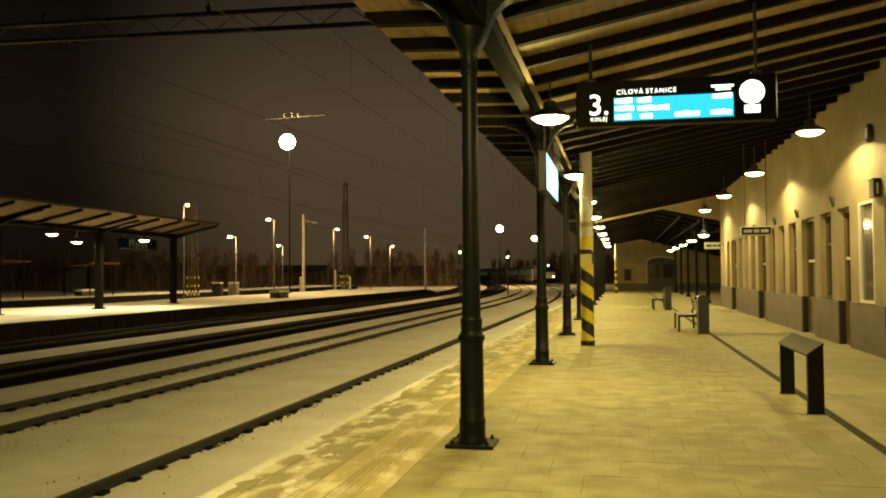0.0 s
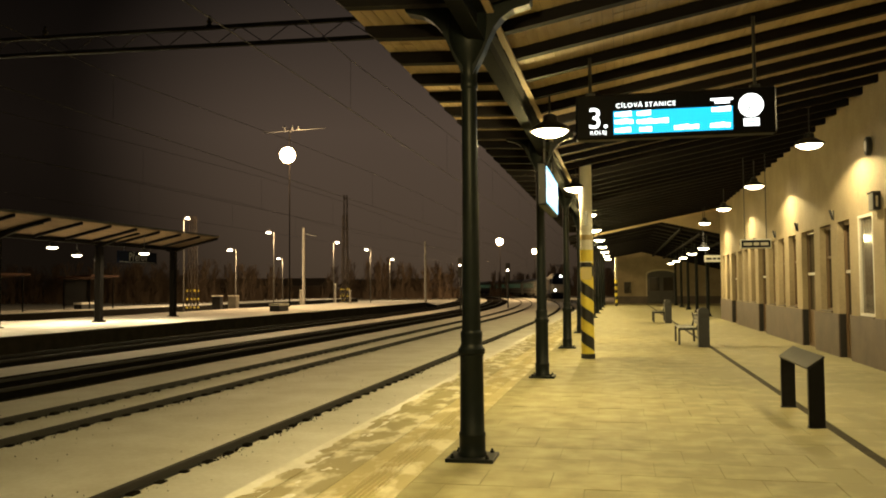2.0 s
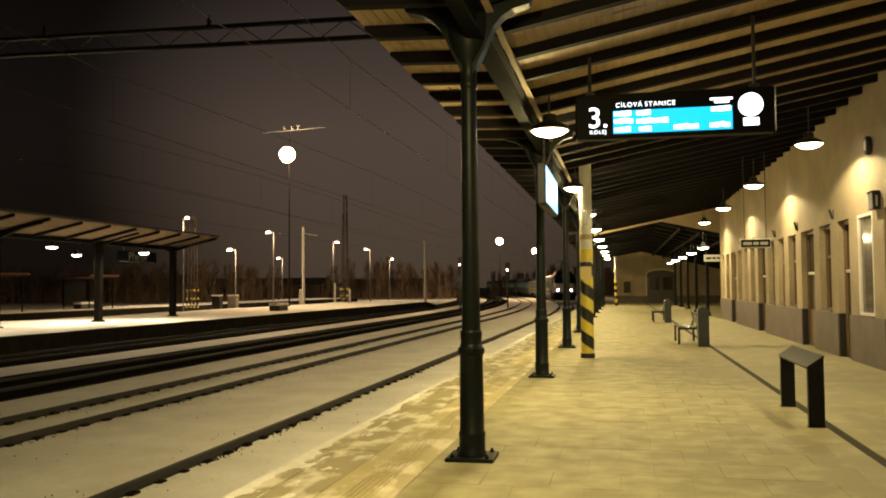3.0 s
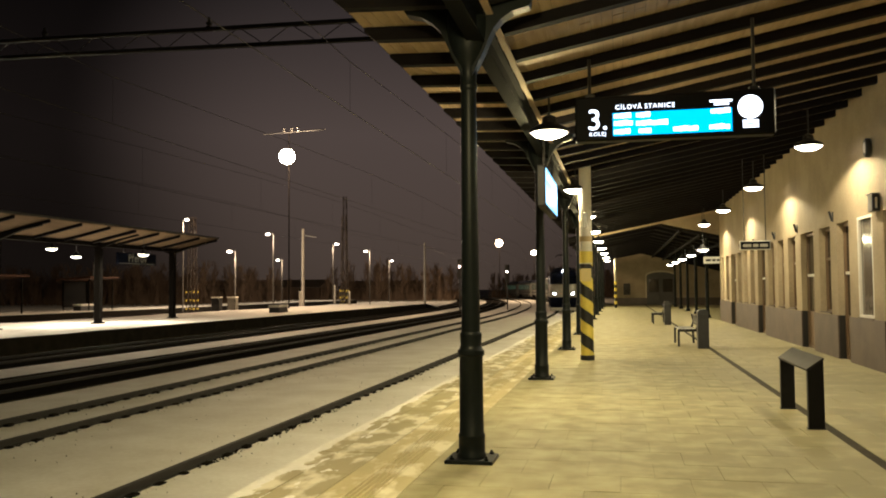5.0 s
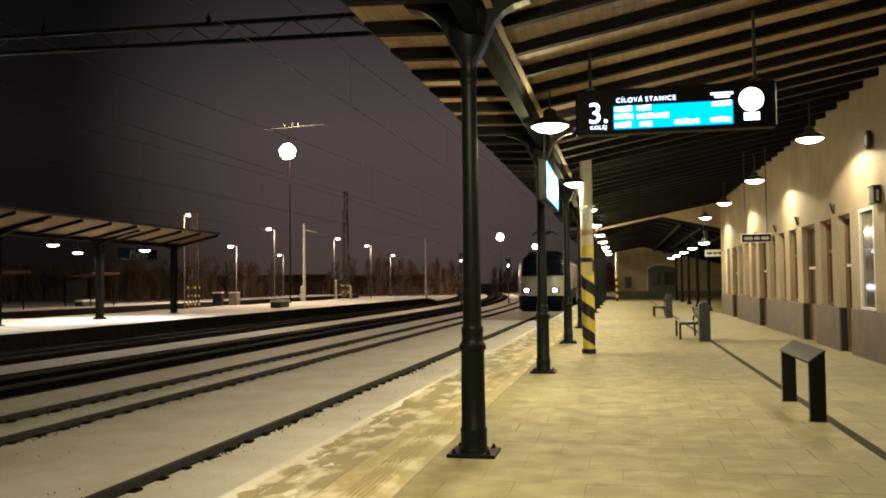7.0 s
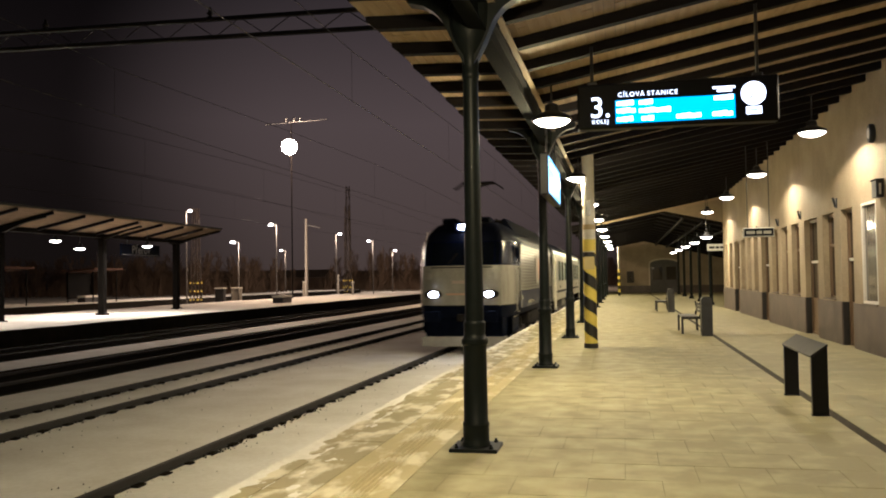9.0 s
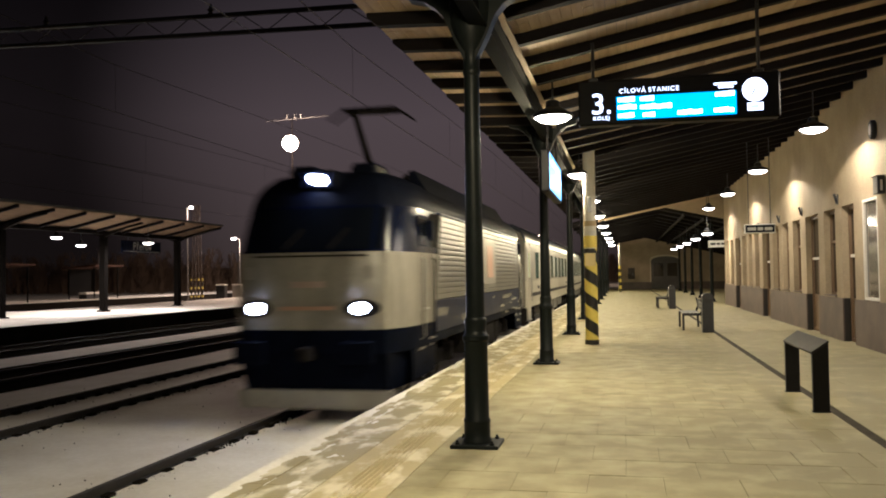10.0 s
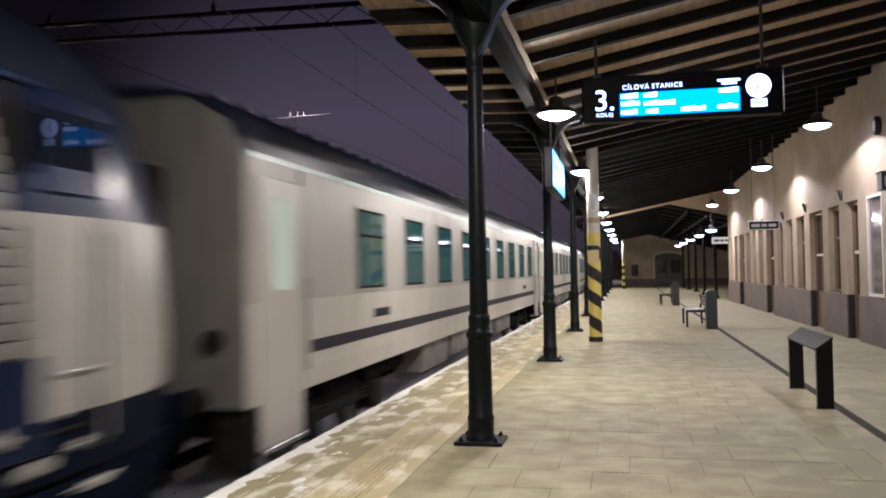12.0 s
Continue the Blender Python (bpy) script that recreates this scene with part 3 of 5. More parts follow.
def display():
    d = thing("departure_display", pose(0.705, 11.2, 3.875), "black hanging departure display with lit blue screen and clock", "display")
    part("housing", Shape().soft_box(-1.24, 1.24, -0.11, 0.11, -0.29, 0.29, 0.02), HOUSING, d)
    for x in (-1.05, 1.0):
        part("hanger_rod", Shape().rod((x, 0, 0.28), (x, 0, roof_z(0.705 + x) + 0.1 - 3.875), 0.022), DARKSTEEL, d)
        part("hanger_clamp", Shape().soft_box(x - 0.06, x + 0.06, -0.05, 0.05, 0.28, 0.34, 0.008), DARKSTEEL, d)
    face = pose(0, -0.118, 0, 90)
    words("track_number", "3.", 0.38, SCREENWHITE, d, pose(-0.95, -0.116, -0.03, 90))
    words("track_word", "KOLEJ", 0.068, SCREENWHITE, d, pose(-0.95, -0.116, -0.205, 90), spaced=1.2)
    words("heading", "CÍLOVÁ", 0.082, SCREENWHITE, d, pose(-0.555, -0.116, 0.132, 90), spaced=1.22)
    words("heading", "STANICE", 0.082, SCREENWHITE, d, pose(-0.165, -0.116, 0.132, 90), spaced=1.22)
    for x0, x1, z in ((0.45, 0.72, 0.155), (0.50, 0.68, 0.115)):
        part("heading_bar", Shape().box(x0, x1, -0.116, -0.112, z - 0.013, z + 0.013), SCREENWHITE, d)
    screen = part("screen", Shape().box(-0.755, 0.715, -0.116, -0.112, -0.235, 0.062), SCREENBLUE, d, "glowing blue screen")
    for x0, x1, z in ((-0.74, -0.52, 0.02), (-0.46, -0.28, 0.02), (0.46, 0.70, 0.025), (-0.74, -0.50, -0.075), (-0.46, -0.06, -0.085),
                      (-0.74, -0.53, -0.185), (-0.43, -0.27, -0.185), (0.0, 0.31, -0.18), (0.44, 0.69, -0.175)):
        n = max(2, int((x1 - x0) / 0.06))
        s = Shape()
        for i in range(n):
            a = x0 + (x1 - x0) * i / n
            s.box(a, a + (x1 - x0) / n - 0.006, -0.119, -0.117, z - 0.026 - 0.004 * (i % 2), z + 0.026 + 0.006 * (i % 3))
        part("text_bar", s, SCREENWHITE, screen)
    clock = part("clock", Shape().lathe([(0.148, 0), (0.148, 0.006)], 40), CLOCKFACE, d, "round lit white clock face", m=pose(0.935, -0.113, 0.06, 90))
    part("minute_pointer", Shape().box(-0.006, 0.006, 0.0, 0.12, 0.007, 0.009), HOUSING, clock, m=pose(0, 0, 0, 0, 0, 8))
    part("hour_pointer", Shape().box(-0.009, 0.009, 0.0, 0.08, 0.007, 0.009), HOUSING, clock, m=pose(0, 0, 0, 0, 0, 150))
    badge = part("badge", Shape().box(0.845, 1.03, -0.116, -0.112, -0.20, -0.105), SCREENWHITE, d, "small lit badge")
    part("badge_mark", Shape().box(0.875, 0.985, -0.119, -0.117, -0.17, -0.135), glow("pale_green_badge", (0.3, 0.75, 0.6), 1.2), badge)
    return d


display()


def side_screen():
    s = thing("side_display", pose(-1.27, 15.78, 3.44), "black information display with lit screen beside a column", "display")
    part("housing", Shape().soft_box(-0.09, 0.06, -1.36, 1.36, -0.36, 0.36, 0.02), HOUSING, s)
    part("screen", Shape().box(0.064, 0.068, -1.3, 1.3, -0.31, 0.31), glow("pale_blue_screen", (0.12, 0.55, 1.0), 1.6), s, "pale blue glowing screen")
    part("header_bar", Shape().box(0.071, 0.073, -0.9, 0.7, 0.14, 0.24), SCREENWHITE, s)
    for y in (-0.9, 0.9):
        part("hanger_rod", Shape().rod((0, y, 0.4), (0, y, 0.99), 0.02), DARKSTEEL, s)


side_screen()


def striped_pole():
    p = thing("striped_pole", pose(-0.77, 20.3, 0), "concrete pole with black and yellow warning stripes", "pole")
    part("foot", Shape().lathe([(0.165, -0.02), (0.165, 0.1), (0.16, 0.11)], 24), BLACKPAINT, p)
    r, h, segs = 0.152, 0.29, 24
    for k in range(-2, 8):
        verts, faces = [], []
        for i in range(segs + 1):
            a = 2 * math.pi * i / segs
            lo = min(2.25, max(0.11, 0.1 + k * h + 2 * h * i / segs))
            hi = min(2.25, max(0.11, 0.1 + (k + 1) * h + 2 * h * i / segs))
            verts += [(r * math.cos(-a + 0.4), r * math.sin(-a + 0.4), lo), (r * math.cos(-a + 0.4), r * math.sin(-a + 0.4), hi)]
        for i in range(segs):
            faces.append((2 * i, 2 * i + 2, 2 * i + 3, 2 * i + 1))
        part("warning_stripe", Shape().add(verts, faces), YELLOW if k % 2 else BLACKPAINT, p, "yellow painted stripe" if k % 2 else "black painted stripe", smooth=True)
    part("core", Shape().lathe([(0.147, 0.05), (0.147, 2.25)], 20), CONCRETE, p)
    part("shaft", Shape().lathe([(0.15, 2.25), (0.148, 2.6), (0.138, 4.9)], 24), mat("pale_pole_concrete", (0.78, 0.76, 0.68), (0.62, 0.60, 0.52), 0.7, scale=5, bump=0.2), p, smooth=True)
    part("yellow_band", Shape().lathe([(0.153, 2.27), (0.153, 2.55)], 24), YELLOW, p, smooth=True)
    part("orange_band", Shape().lathe([(0.152, 2.78), (0.152, 2.9)], 24), mat("orange_band_paint", (0.52, 0.40, 0.20), None, 0.5), p, smooth=True)
    part("notice", Shape().box(-0.12, 0.12, -0.165, -0.155, 1.84, 2.14), mat("yellow_notice_plate", (0.75, 0.6, 0.22), (0.6, 0.5, 0.2), 0.4), p, "small pale yellow notice plate")
    part("lamp_box", Shape().soft_box(-0.05, 0.05, -0.2, -0.13, 3.1, 3.45, 0.01), GREYSTEEL, p)


striped_pole()


PERCH = mat("near_black_perch_steel", (0.010, 0.010, 0.012), (0.006, 0.006, 0.007), 0.5, scale=12, bump=0.1, spec=0.2)


def perch():
    p = thing("perch_bench", pose(2.24, 10.72, 0), "dark steel leaning perch with a sloping top", "bench")
    for y in (0, 1.73):
        leg = part("leg", Shape().prism([(-0.09, 0.012), (0.09, 0.012), (0.09, 0.80), (0.083, 0.806), (-0.085, 0.682), (-0.09, 0.675)], y, y + 0.07), PERCH, p)
        part("foot_plate", Shape().soft_box(-0.1, 0.1, y - 0.01, y + 0.08, -0.003, 0.014, 0.004), PERCH, leg)
    part("top", Shape().prism([(-0.096, 0.678), (0.094, 0.815), (0.098, 0.822), (0.092, 0.838), (0.083, 0.839), (-0.097, 0.71), (-0.102, 0.7)], -0.012, 1.812), mat("grey_perch_top", (0.034, 0.032, 0.032), (0.02, 0.019, 0.02), 0.6, scale=7, bump=0.2, spec=0.15, fine=30), p, "grey sloping top plate with worn edges", smooth=True)


perch()


def bin_and_bench(x, y):
    b = thing("litter_bin", pose(x, y, 0), "dark grey steel litter bin with a rounded top", "bin", "platform bins")
    outline = [(-0.145, 0), (0.145, 0), (0.145, 0.98)] + [(0.145 * math.cos(a), 0.98 + 0.1 * math.sin(a)) for a in [math.pi * i / 10 for i in range(1, 10)]] + [(-0.145, 0.98)]
    part("shell", Shape().prism(outline, -0.2, 0.2), DARKSTEEL, b)
    part("slot", Shape().box(-0.1, 0.1, -0.204, -0.19, 0.8, 0.92), BLACKPAINT, b)
    s = thing("platform_bench", pose(x - 0.33, y + 0.6, 0), "slim dark metal bench with a curved backrest", "bench", "platform benches")
    for yy in (0.1, 1.75):
        part("leg", Shape().prism([(-0.30, 0.0), (-0.24, 0.0), (-0.24, 0.42), (0.22, 0.42), (0.24, 0.0), (0.30, 0.0), (0.28, 0.47), (-0.30, 0.47)], yy - 0.025, yy + 0.025), DARKSTEEL, s)
        part("arm", Shape().prism([(0.18, 0.46), (0.24, 0.46), (0.30, 0.66), (0.26, 0.86), (0.20, 0.9), (0.21, 0.85), (0.25, 0.66)], yy - 0.02, yy + 0.02), DARKSTEEL, s)
    for i in range(5):
        part("seat_slat", Shape().soft_box(-0.28 + i * 0.1, -0.2 + i * 0.1, 0, 1.85, 0.472, 0.495, 0.004), DARKSTEEL, s)
    for i in range(3):
        part("back_slat", Shape().soft_box(0.255 - 0.005 * i, 0.275 - 0.005 * i, 0, 1.85, 0.58 + 0.1 * i, 0.66 + 0.1 * i, 0.004), DARKSTEEL, s)


bin_and_bench(2.22, 24.4)
bin_and_bench(2.1, 39.8)

# ---- things on the station wall ----
SIGNBLUE = mat("dark_blue_sign_face", (0.004, 0.007, 0.019), (0.003, 0.005, 0.013), 0.7, scale=5, spec=0.03)
SIGNWHITE = mat("white_sign_face", (0.75, 0.75, 0.72), (0.62, 0.62, 0.6), 0.4, scale=5)


def hanging_sign(x0, x1, y, z0, z1, face, ink, top, label):
    s = thing("hanging_sign", pose((x0 + x1) / 2, y, (z0 + z1) / 2), label, "sign")
    w, h = (x1 - x0) / 2, (z1 - z0) / 2
    part("frame", Shape().soft_box(-w, w, -0.05, 0.05, -h, h, 0.015), SIGNWHITE, s)
    part("face", Shape().box(-w + 0.03, w - 0.03, -0.056, -0.052, -h + 0.03, h - 0.03), face, s)
    for a, b in ((-0.8, -0.25), (-0.15, 0.2), (0.3, 0.8)):
        part("text_bar", Shape().box(w * a, w * b, -0.06, -0.058, -h * 0.35, h * 0.3), ink, s)
    for a in (-0.7, 0.7):
        part("hanger", Shape().rod((w * a, 0, h), (w * a, 0, top - (z0 + z1) / 2), 0.012), DARKSTEEL, s)


hanging_sign(3.45, 4.31, 26.0, 2.75, 3.02, SIGNBLUE, SIGNWHITE, roof_z(3.9) + 0.1, "dark blue hanging direction sign with a white border")
hanging_sign(4.35, 5.35, 46.5, 2.92, 3.28, SIGNWHITE, BLACKPAINT, far_z(4.85), "white hanging direction sign with black lettering")


speaker = thing("loudspeaker", pose(WALL, 18.4, 4.47), "small oval dark loudspeaker with pale grille on the plaster", "loudspeaker")
part("case", Shape().lathe([(0.11, 0.0), (0.13, 0.02), (0.13, 0.09), (0.115, 0.11)], 20), DARKSTEEL, speaker, m=pose(0, 0, 0, 0, -90, 0) @ Matrix.Diagonal((1.5, 1, 1, 1)), smooth=True)
part("grille", Shape().lathe([(0.075, 0.111), (0.07, 0.118)], 18), WHITE, speaker, "pale round grille", m=pose(0, 0, 0, 0, -90, 0) @ Matrix.Diagonal((1.5, 1, 1, 1)))


def flag_holder(y):
    f = thing("flag_bracket", pose(WALL, y, 3.33), "small dark iron bracket on the plaster wall", "bracket", "wall brackets")
    part("plate", Shape().soft_box(-0.02, 0.002, -0.05, 0.05, -0.12, 0.12, 0.004), DARKSTEEL, f)
    part("socket", Shape().rod((-0.025, 0, -0.1), (-0.085, 0, 0.13), 0.03), DARKSTEEL, f)


for y in (21.6, 25.75, 29.3, 33.4, 37.2):
    flag_holder(y)

wall_box = thing("wall_box", pose(WALL, 18.03, 3.31), "small dark framed box with pale face on the plaster", "box")
part("case", Shape().soft_box(-0.14, 0.002, -0.16, 0.16, -0.17, 0.17, 0.012), DARKSTEEL, wall_box)
part("face", Shape().box(-0.09, -0.05, -0.166, -0.161, -0.11, 0.1), WHITE, wall_box, "pale face plate")
part("cover", Shape().soft_box(-0.17, 0.0, -0.18, 0.18, 0.17, 0.19, 0.006), DARKSTEEL, wall_box)

DOORWOOD = mat("brown_door_wood", (0.20, 0.13, 0.07), (0.12, 0.075, 0.04), 0.5, scale=3, bump=0.2, stretch=(8, 8, 0.7))
number = 0
for y0, y1, sill in openings:
    number += 1
    depth = WALL + 0.17
    framed = 18 < y0 < 19
    if sill > 0:
        w = thing("window_%d" % number, pose(depth, (y0 + y1) / 2, sill), "tall station window with white frame" if framed else "tall station window in a deep plaster reveal", "window", kind="structure")
        frame_mat = WHITE if framed else DOORWOOD
        if framed:
            w.matrix_basis = pose(WALL + 0.03, (y0 + y1) / 2, sill)
    else:
        w = thing("door_%d" % number, pose(depth, (y0 + y1) / 2, 0), "closed glazed wooden station door in a deep reveal", "door", kind="structure")
        frame_mat = DOORWOOD
    hw, hh = (y1 - y0) / 2, HEADZ - sill
    f = 0.055 if framed else 0.08
    part("window_frame", Shape().box(-0.03, 0.06, -hw, -hw + f, 0, hh).box(-0.03, 0.06, hw - f, hw, 0, hh).box(-0.03, 0.06, -hw + f, hw - f, hh - f, hh).box(-0.03, 0.06, -hw + f, hw - f, 0, f), frame_mat, w)
    if framed:
        part("pane", Shape().box(0.02, 0.028, -hw + f, hw - f, f, hh - f), GREYEDPANE, w, "pane with a grey reflection put into its colour")
        part("inner_frame", Shape().box(-0.015, 0.05, -hw + f, -hw + f + 0.03, f, hh - f).box(-0.015, 0.05, hw - f - 0.03, hw - f, f, hh - f), frame_mat, w)
        part("sill", Shape().soft_box(-0.07, 0.0, -hw + 0.002, hw - 0.002, -0.04, 0.0, 0.005), PLINTH, w)
        continue
    part("transom", Shape().box(-0.02, 0.05, -hw + f, hw - f, hh * 0.62, hh * 0.62 + 0.07), WHITE if sill == 0 else frame_mat, w)
    part("mullion", Shape().box(-0.018, 0.045, -0.03, 0.03, f, hh * 0.62), frame_mat, w)
    if sill == 0:
        part("kick_panel", Shape().box(0.0, 0.04, -hw + f, hw - f, f, 1.0), frame_mat, w)
    part("pane", Shape().box(0.02, 0.028, -hw + f, hw - f, f if sill else 1.0, hh * 0.62), WINDOW, w)
    part("upper_pane", Shape().box(0.02, 0.028, -hw + f, hw - f, hh * 0.62 + 0.07, hh - f), WINDOW, w)
    if sill > 0:
        part("sill", Shape().soft_box(-0.21, 0.0, -hw + 0.002, hw - 0.002, 0.0, 0.03, 0.005), PLINTH, w)
    else:
        part("reveal_stone", Shape().box(-0.172, -0.035, hw - 0.012, hw - 0.002, 0, 1.0), DARKSTONE, w, "black stone jamb lining")

# ---- far end of the platform ----
GATEGREY = mat("dark_grey_gate_paint", (0.075, 0.07, 0.062), (0.045, 0.04, 0.036), 0.6, scale=3, bump=0.2)
SURROUND = mat("pale_plaster_trim", (0.62, 0.54, 0.39), (0.46, 0.39, 0.27), 0.8, scale=2, bump=0.2)
end_house = thing("end_building", pose(0, FAR_END, 0), "ochre gabled building closing the far end of the platform", "building", kind="structure")
part("wall", Shape().prism([(-0.32, -0.2), (14, -0.2), (14, 5.6), (4.0, 8.0), (-0.32, 5.9)], 0.4, 7), PLASTER, end_house)
part("plinth", Shape().box(-0.35, 14, 0.34, 0.399, -0.1, 0.7), PLINTH, end_house)
part("roof", Shape().prism([(-1.0, 5.8), (4.0, 8.1), (14.4, 5.6), (14.4, 5.8), (4.0, 8.35), (-1.0, 6.0)], 0.2, 7.3), RAFTER, end_house)
arch = [(2.55, 0.0), (5.2, 0.0), (5.2, 2.75)] + [(3.875 + 1.325 * math.cos(math.pi * k / 12), 2.75 + 0.42 * math.sin(math.pi * k / 12)) for k in range(1, 12)] + [(2.55, 2.75)]
part("gate_surround", Shape().prism([(3.875 + (x - 3.875) * 1.09, z * 1.05) for x, z in arch], 0.345, 0.398), SURROUND, end_house, "pale plaster arch round the gate")
gate = part("gate", Shape().prism(arch, 0.32, 0.35), GATEGREY, end_house, "dark grey arched double gate")
for x0, x1 in ((2.64, 3.83), (3.92, 5.11)):
    leaf = part("gate_leaf", Shape().soft_box(x0, x1, 0.285, 0.318, 0.05, 2.68, 0.008), GATEGREY, gate)
    for z0, z1 in ((0.25, 1.05), (1.25, 2.5)):
        part("gate_panel", Shape().soft_box(x0 + 0.14, x1 - 0.14, 0.272, 0.284, z0, z1, 0.005), WINDOW if z0 > 1 else GATEGREY, leaf)
part("window", Shape().box(0.35, 1.0, 0.34, 0.395, 1.0, 2.1), WINDOW, end_house)
for i in range(5):
    y = 48.6 + 6.9 * i
    c = thing("round_post", pose(4.7, y, 0), "dark iron post under the far canopy", "column", "far canopy posts")
    part("shaft", Shape().lathe([(0.16, 0), (0.16, 0.15), (0.1, 0.2), (0.085, 3.9), (0.13, 4.0), (0.13, 4.44)], 14), IRON, c, smooth=True)
    part("foot_plate", Shape().soft_box(-0.2, 0.2, -0.2, 0.2, -0.004, 0.03, 0.006), IRON, c)
solid("far_wall", Shape().box(9.6, 9.85, 45, FAR_END + 0.1, -0.1, 3.22), PLASTER, "ochre wall beside the far canopy", "wall", "structure")
small_pole = thing("striped_post", pose(-0.35, 74.0, 0), "slim post with black and yellow stripes", "pole")
for k in range(8):
    part("stripe", Shape().lathe([(0.12, 0.28 * k), (0.12, 0.28 * k + 0.28)], 12), YELLOW if k % 2 else BLACKPAINT, small_pole)
part("upper_shaft", Shape().lathe([(0.11, 2.24), (0.10, 4.2)], 12), CONCRETE, small_pole)


# ---- platform two and the yard ----
p2_edge = -22.3
solid("platform_two", Shape().prism([(p2_edge, -0.9), (p2_edge, -0.03), (-33.0, -0.03), (-33.0, -0.9)], -14, 97), mat("sooty_platform_wall", (0.05, 0.044, 0.034), (0.02, 0.018, 0.014), 0.9, scale=2, bump=0.4, spec=0.05), "dark-sided island platform across the tracks", "platform", "structure")
snowtop = Shape()
SX = [p2_edge - 0.02 - 0.6 * i for i in range(18)]
SY = [-10 + 1.5 * i for i in range(78)]
snowtop.add([(x, y, 0.0 + 0.025 * noise.noise((x, y * 0.4, 2)) + (0.12 * max(0, noise.noise((x * 0.5, y * 0.2, 7))) if x < -24 else 0) - 0.7 * max(0.0, min(1.0, (y - 97.5) / 8.0))) for y in SY for x in SX],
            [(j * 18 + i, j * 18 + i + 1, (j + 1) * 18 + i + 1, (j + 1) * 18 + i) for j in range(77) for i in range(17)])
solid("platform_two_snow", snowtop, SNOW, "fresh snow lying on the island platform", "snow", "structure", smooth=True)
solid("platform_three", Shape().box(-52, -44.5, -10, 140, -0.9, -0.01), SNOW, "distant snow-covered island platform", "platform", "structure")
solid("platform_three_edge", Shape().box(-44.5, -44.3, -10, 140, -0.9, -0.02), BALLAST, "dark edge wall of the distant platform", "kerb", "structure")

TWO_X = -27.0
BROWNSTEEL = mat("dark_brown_column_paint", (0.007, 0.006, 0.005), (0.004, 0.0035, 0.003), 0.7, scale=6, bump=0.1, spec=0.04)
for y in (17.4, 25.0, 32.6, 40.2, 47.8):
    c = thing("steel_column", pose(TWO_X, y, -0.02), "dark steel column under the island platform canopy", "column", "island canopy columns")
    part("shaft", Shape().soft_box(-0.17, 0.17, -0.17, 0.17, 0, 4.2, 0.03), BROWNSTEEL, c)
    part("foot", Shape().soft_box(-0.26, 0.26, -0.26, 0.26, 0, 0.12, 0.02), BROWNSTEEL, c)
    for s in (-1, 1):
        part("arm", Shape().prism([(0, 3.95), (s * 1.3, 4.42), (s * 2.3, 4.62), (s * 2.3, 4.72), (0, 4.2)], -0.09, 0.09), BROWNSTEEL, c)
roof2 = thing("island_canopy", pose(TWO_X, 0, 0), "dark island platform canopy with timber underside", "canopy", kind="structure")
part("roof_sheet", Shape().prism([(-2.65, 4.93), (0, 4.35), (2.65, 4.93), (2.65, 5.01), (0, 4.43), (-2.65, 5.01)], 12, 48.7), DARKSTEEL, roof2)
part("boarding", Shape().prism([(-2.63, 4.895), (0, 4.315), (2.63, 4.895), (2.63, 4.925), (0, 4.345), (-2.63, 4.925)], 12.02, 48.6), mat("grey_brown_soffit_boards", (0.20, 0.15, 0.10), (0.12, 0.085, 0.055), 0.9, spec=0.02, scale=2, bump=0.2, fine=20, stretch=(6, 0.5, 6)), roof2)
part("gutter_beam", Shape().box(-0.15, 0.15, 12, 48.5, 4.1, 4.3), BROWNSTEEL, roof2)
for i in range(17):
    y = 12.4 + 2.25 * i
    for s in (-1, 1):
        part("rafter", Shape().prism([(0.15 * s, 4.20), (2.6 * s, 4.74), (2.6 * s, 4.87), (0.15 * s, 4.33)], y, y + 0.14), RAFTER, roof2)
for x, y, z in LAMPS_TWO:
    pendant(x, y, z, 4.31 + abs(x - TWO_X) * 0.22)
board2 = thing("station_sign", pose(-27.9, 45.3, 3.6), "dark blue station name board with white lettering", "sign")
part("board", Shape().soft_box(-0.05, 0.05, -2.05, 2.05, -0.34, 0.34, 0.02), SIGNBLUE, board2)
PALEINK = mat("pale_sign_lettering", (0.30, 0.30, 0.30), (0.24, 0.24, 0.24), 0.6, spec=0.05)
words("name", "Přerov", 0.66, PALEINK, board2, pose(0.054, 0.0, 0.01, 90, 0, 90), spaced=1.08)
part("border", Shape().box(0.051, 0.055, -1.9, 1.9, -0.29, -0.265), PALEINK, board2)
for y in (-1.4, 1.4):
    part("hanger", Shape().rod((0, y, 0.32), (0, y, 1.1), 0.02), DARKSTEEL, board2)
for x, y, w in ((-48.0, 69.3, 1.0), (-25.4, 60.6, 0.9)):
    b = thing("platform_bench", pose(x, y, 0.0), "snow-capped dark bench on an island platform", "bench", "island benches")
    part("base", Shape().soft_box(-0.4, 0.4, -w, w, -0.05, 0.42, 0.03), DARKSTEEL, b)
    part("snow_cap", Shape().soft_box(-0.45, 0.45, -w - 0.05, w + 0.05, 0.42, 0.6, 0.06), SNOW, b, "thick cap of snow")
for x, y in ((-35.2, 70.0), (-33.9, 70.5)):
    k = thing("switch_cabinet", pose(x, y, -0.7), "grey trackside cabinet with a snowy top", "cabinet", "trackside cabinets")
    part("body", Shape().soft_box(-0.4, 0.4, -0.3, 0.3, 0, 1.75, 0.03), CONCRETE if x > -34.5 else DARKSTEEL, k)
    part("snow_cap", Shape().soft_box(-0.44, 0.44, -0.34, 0.34, 1.75, 1.86, 0.04), SNOW, k)


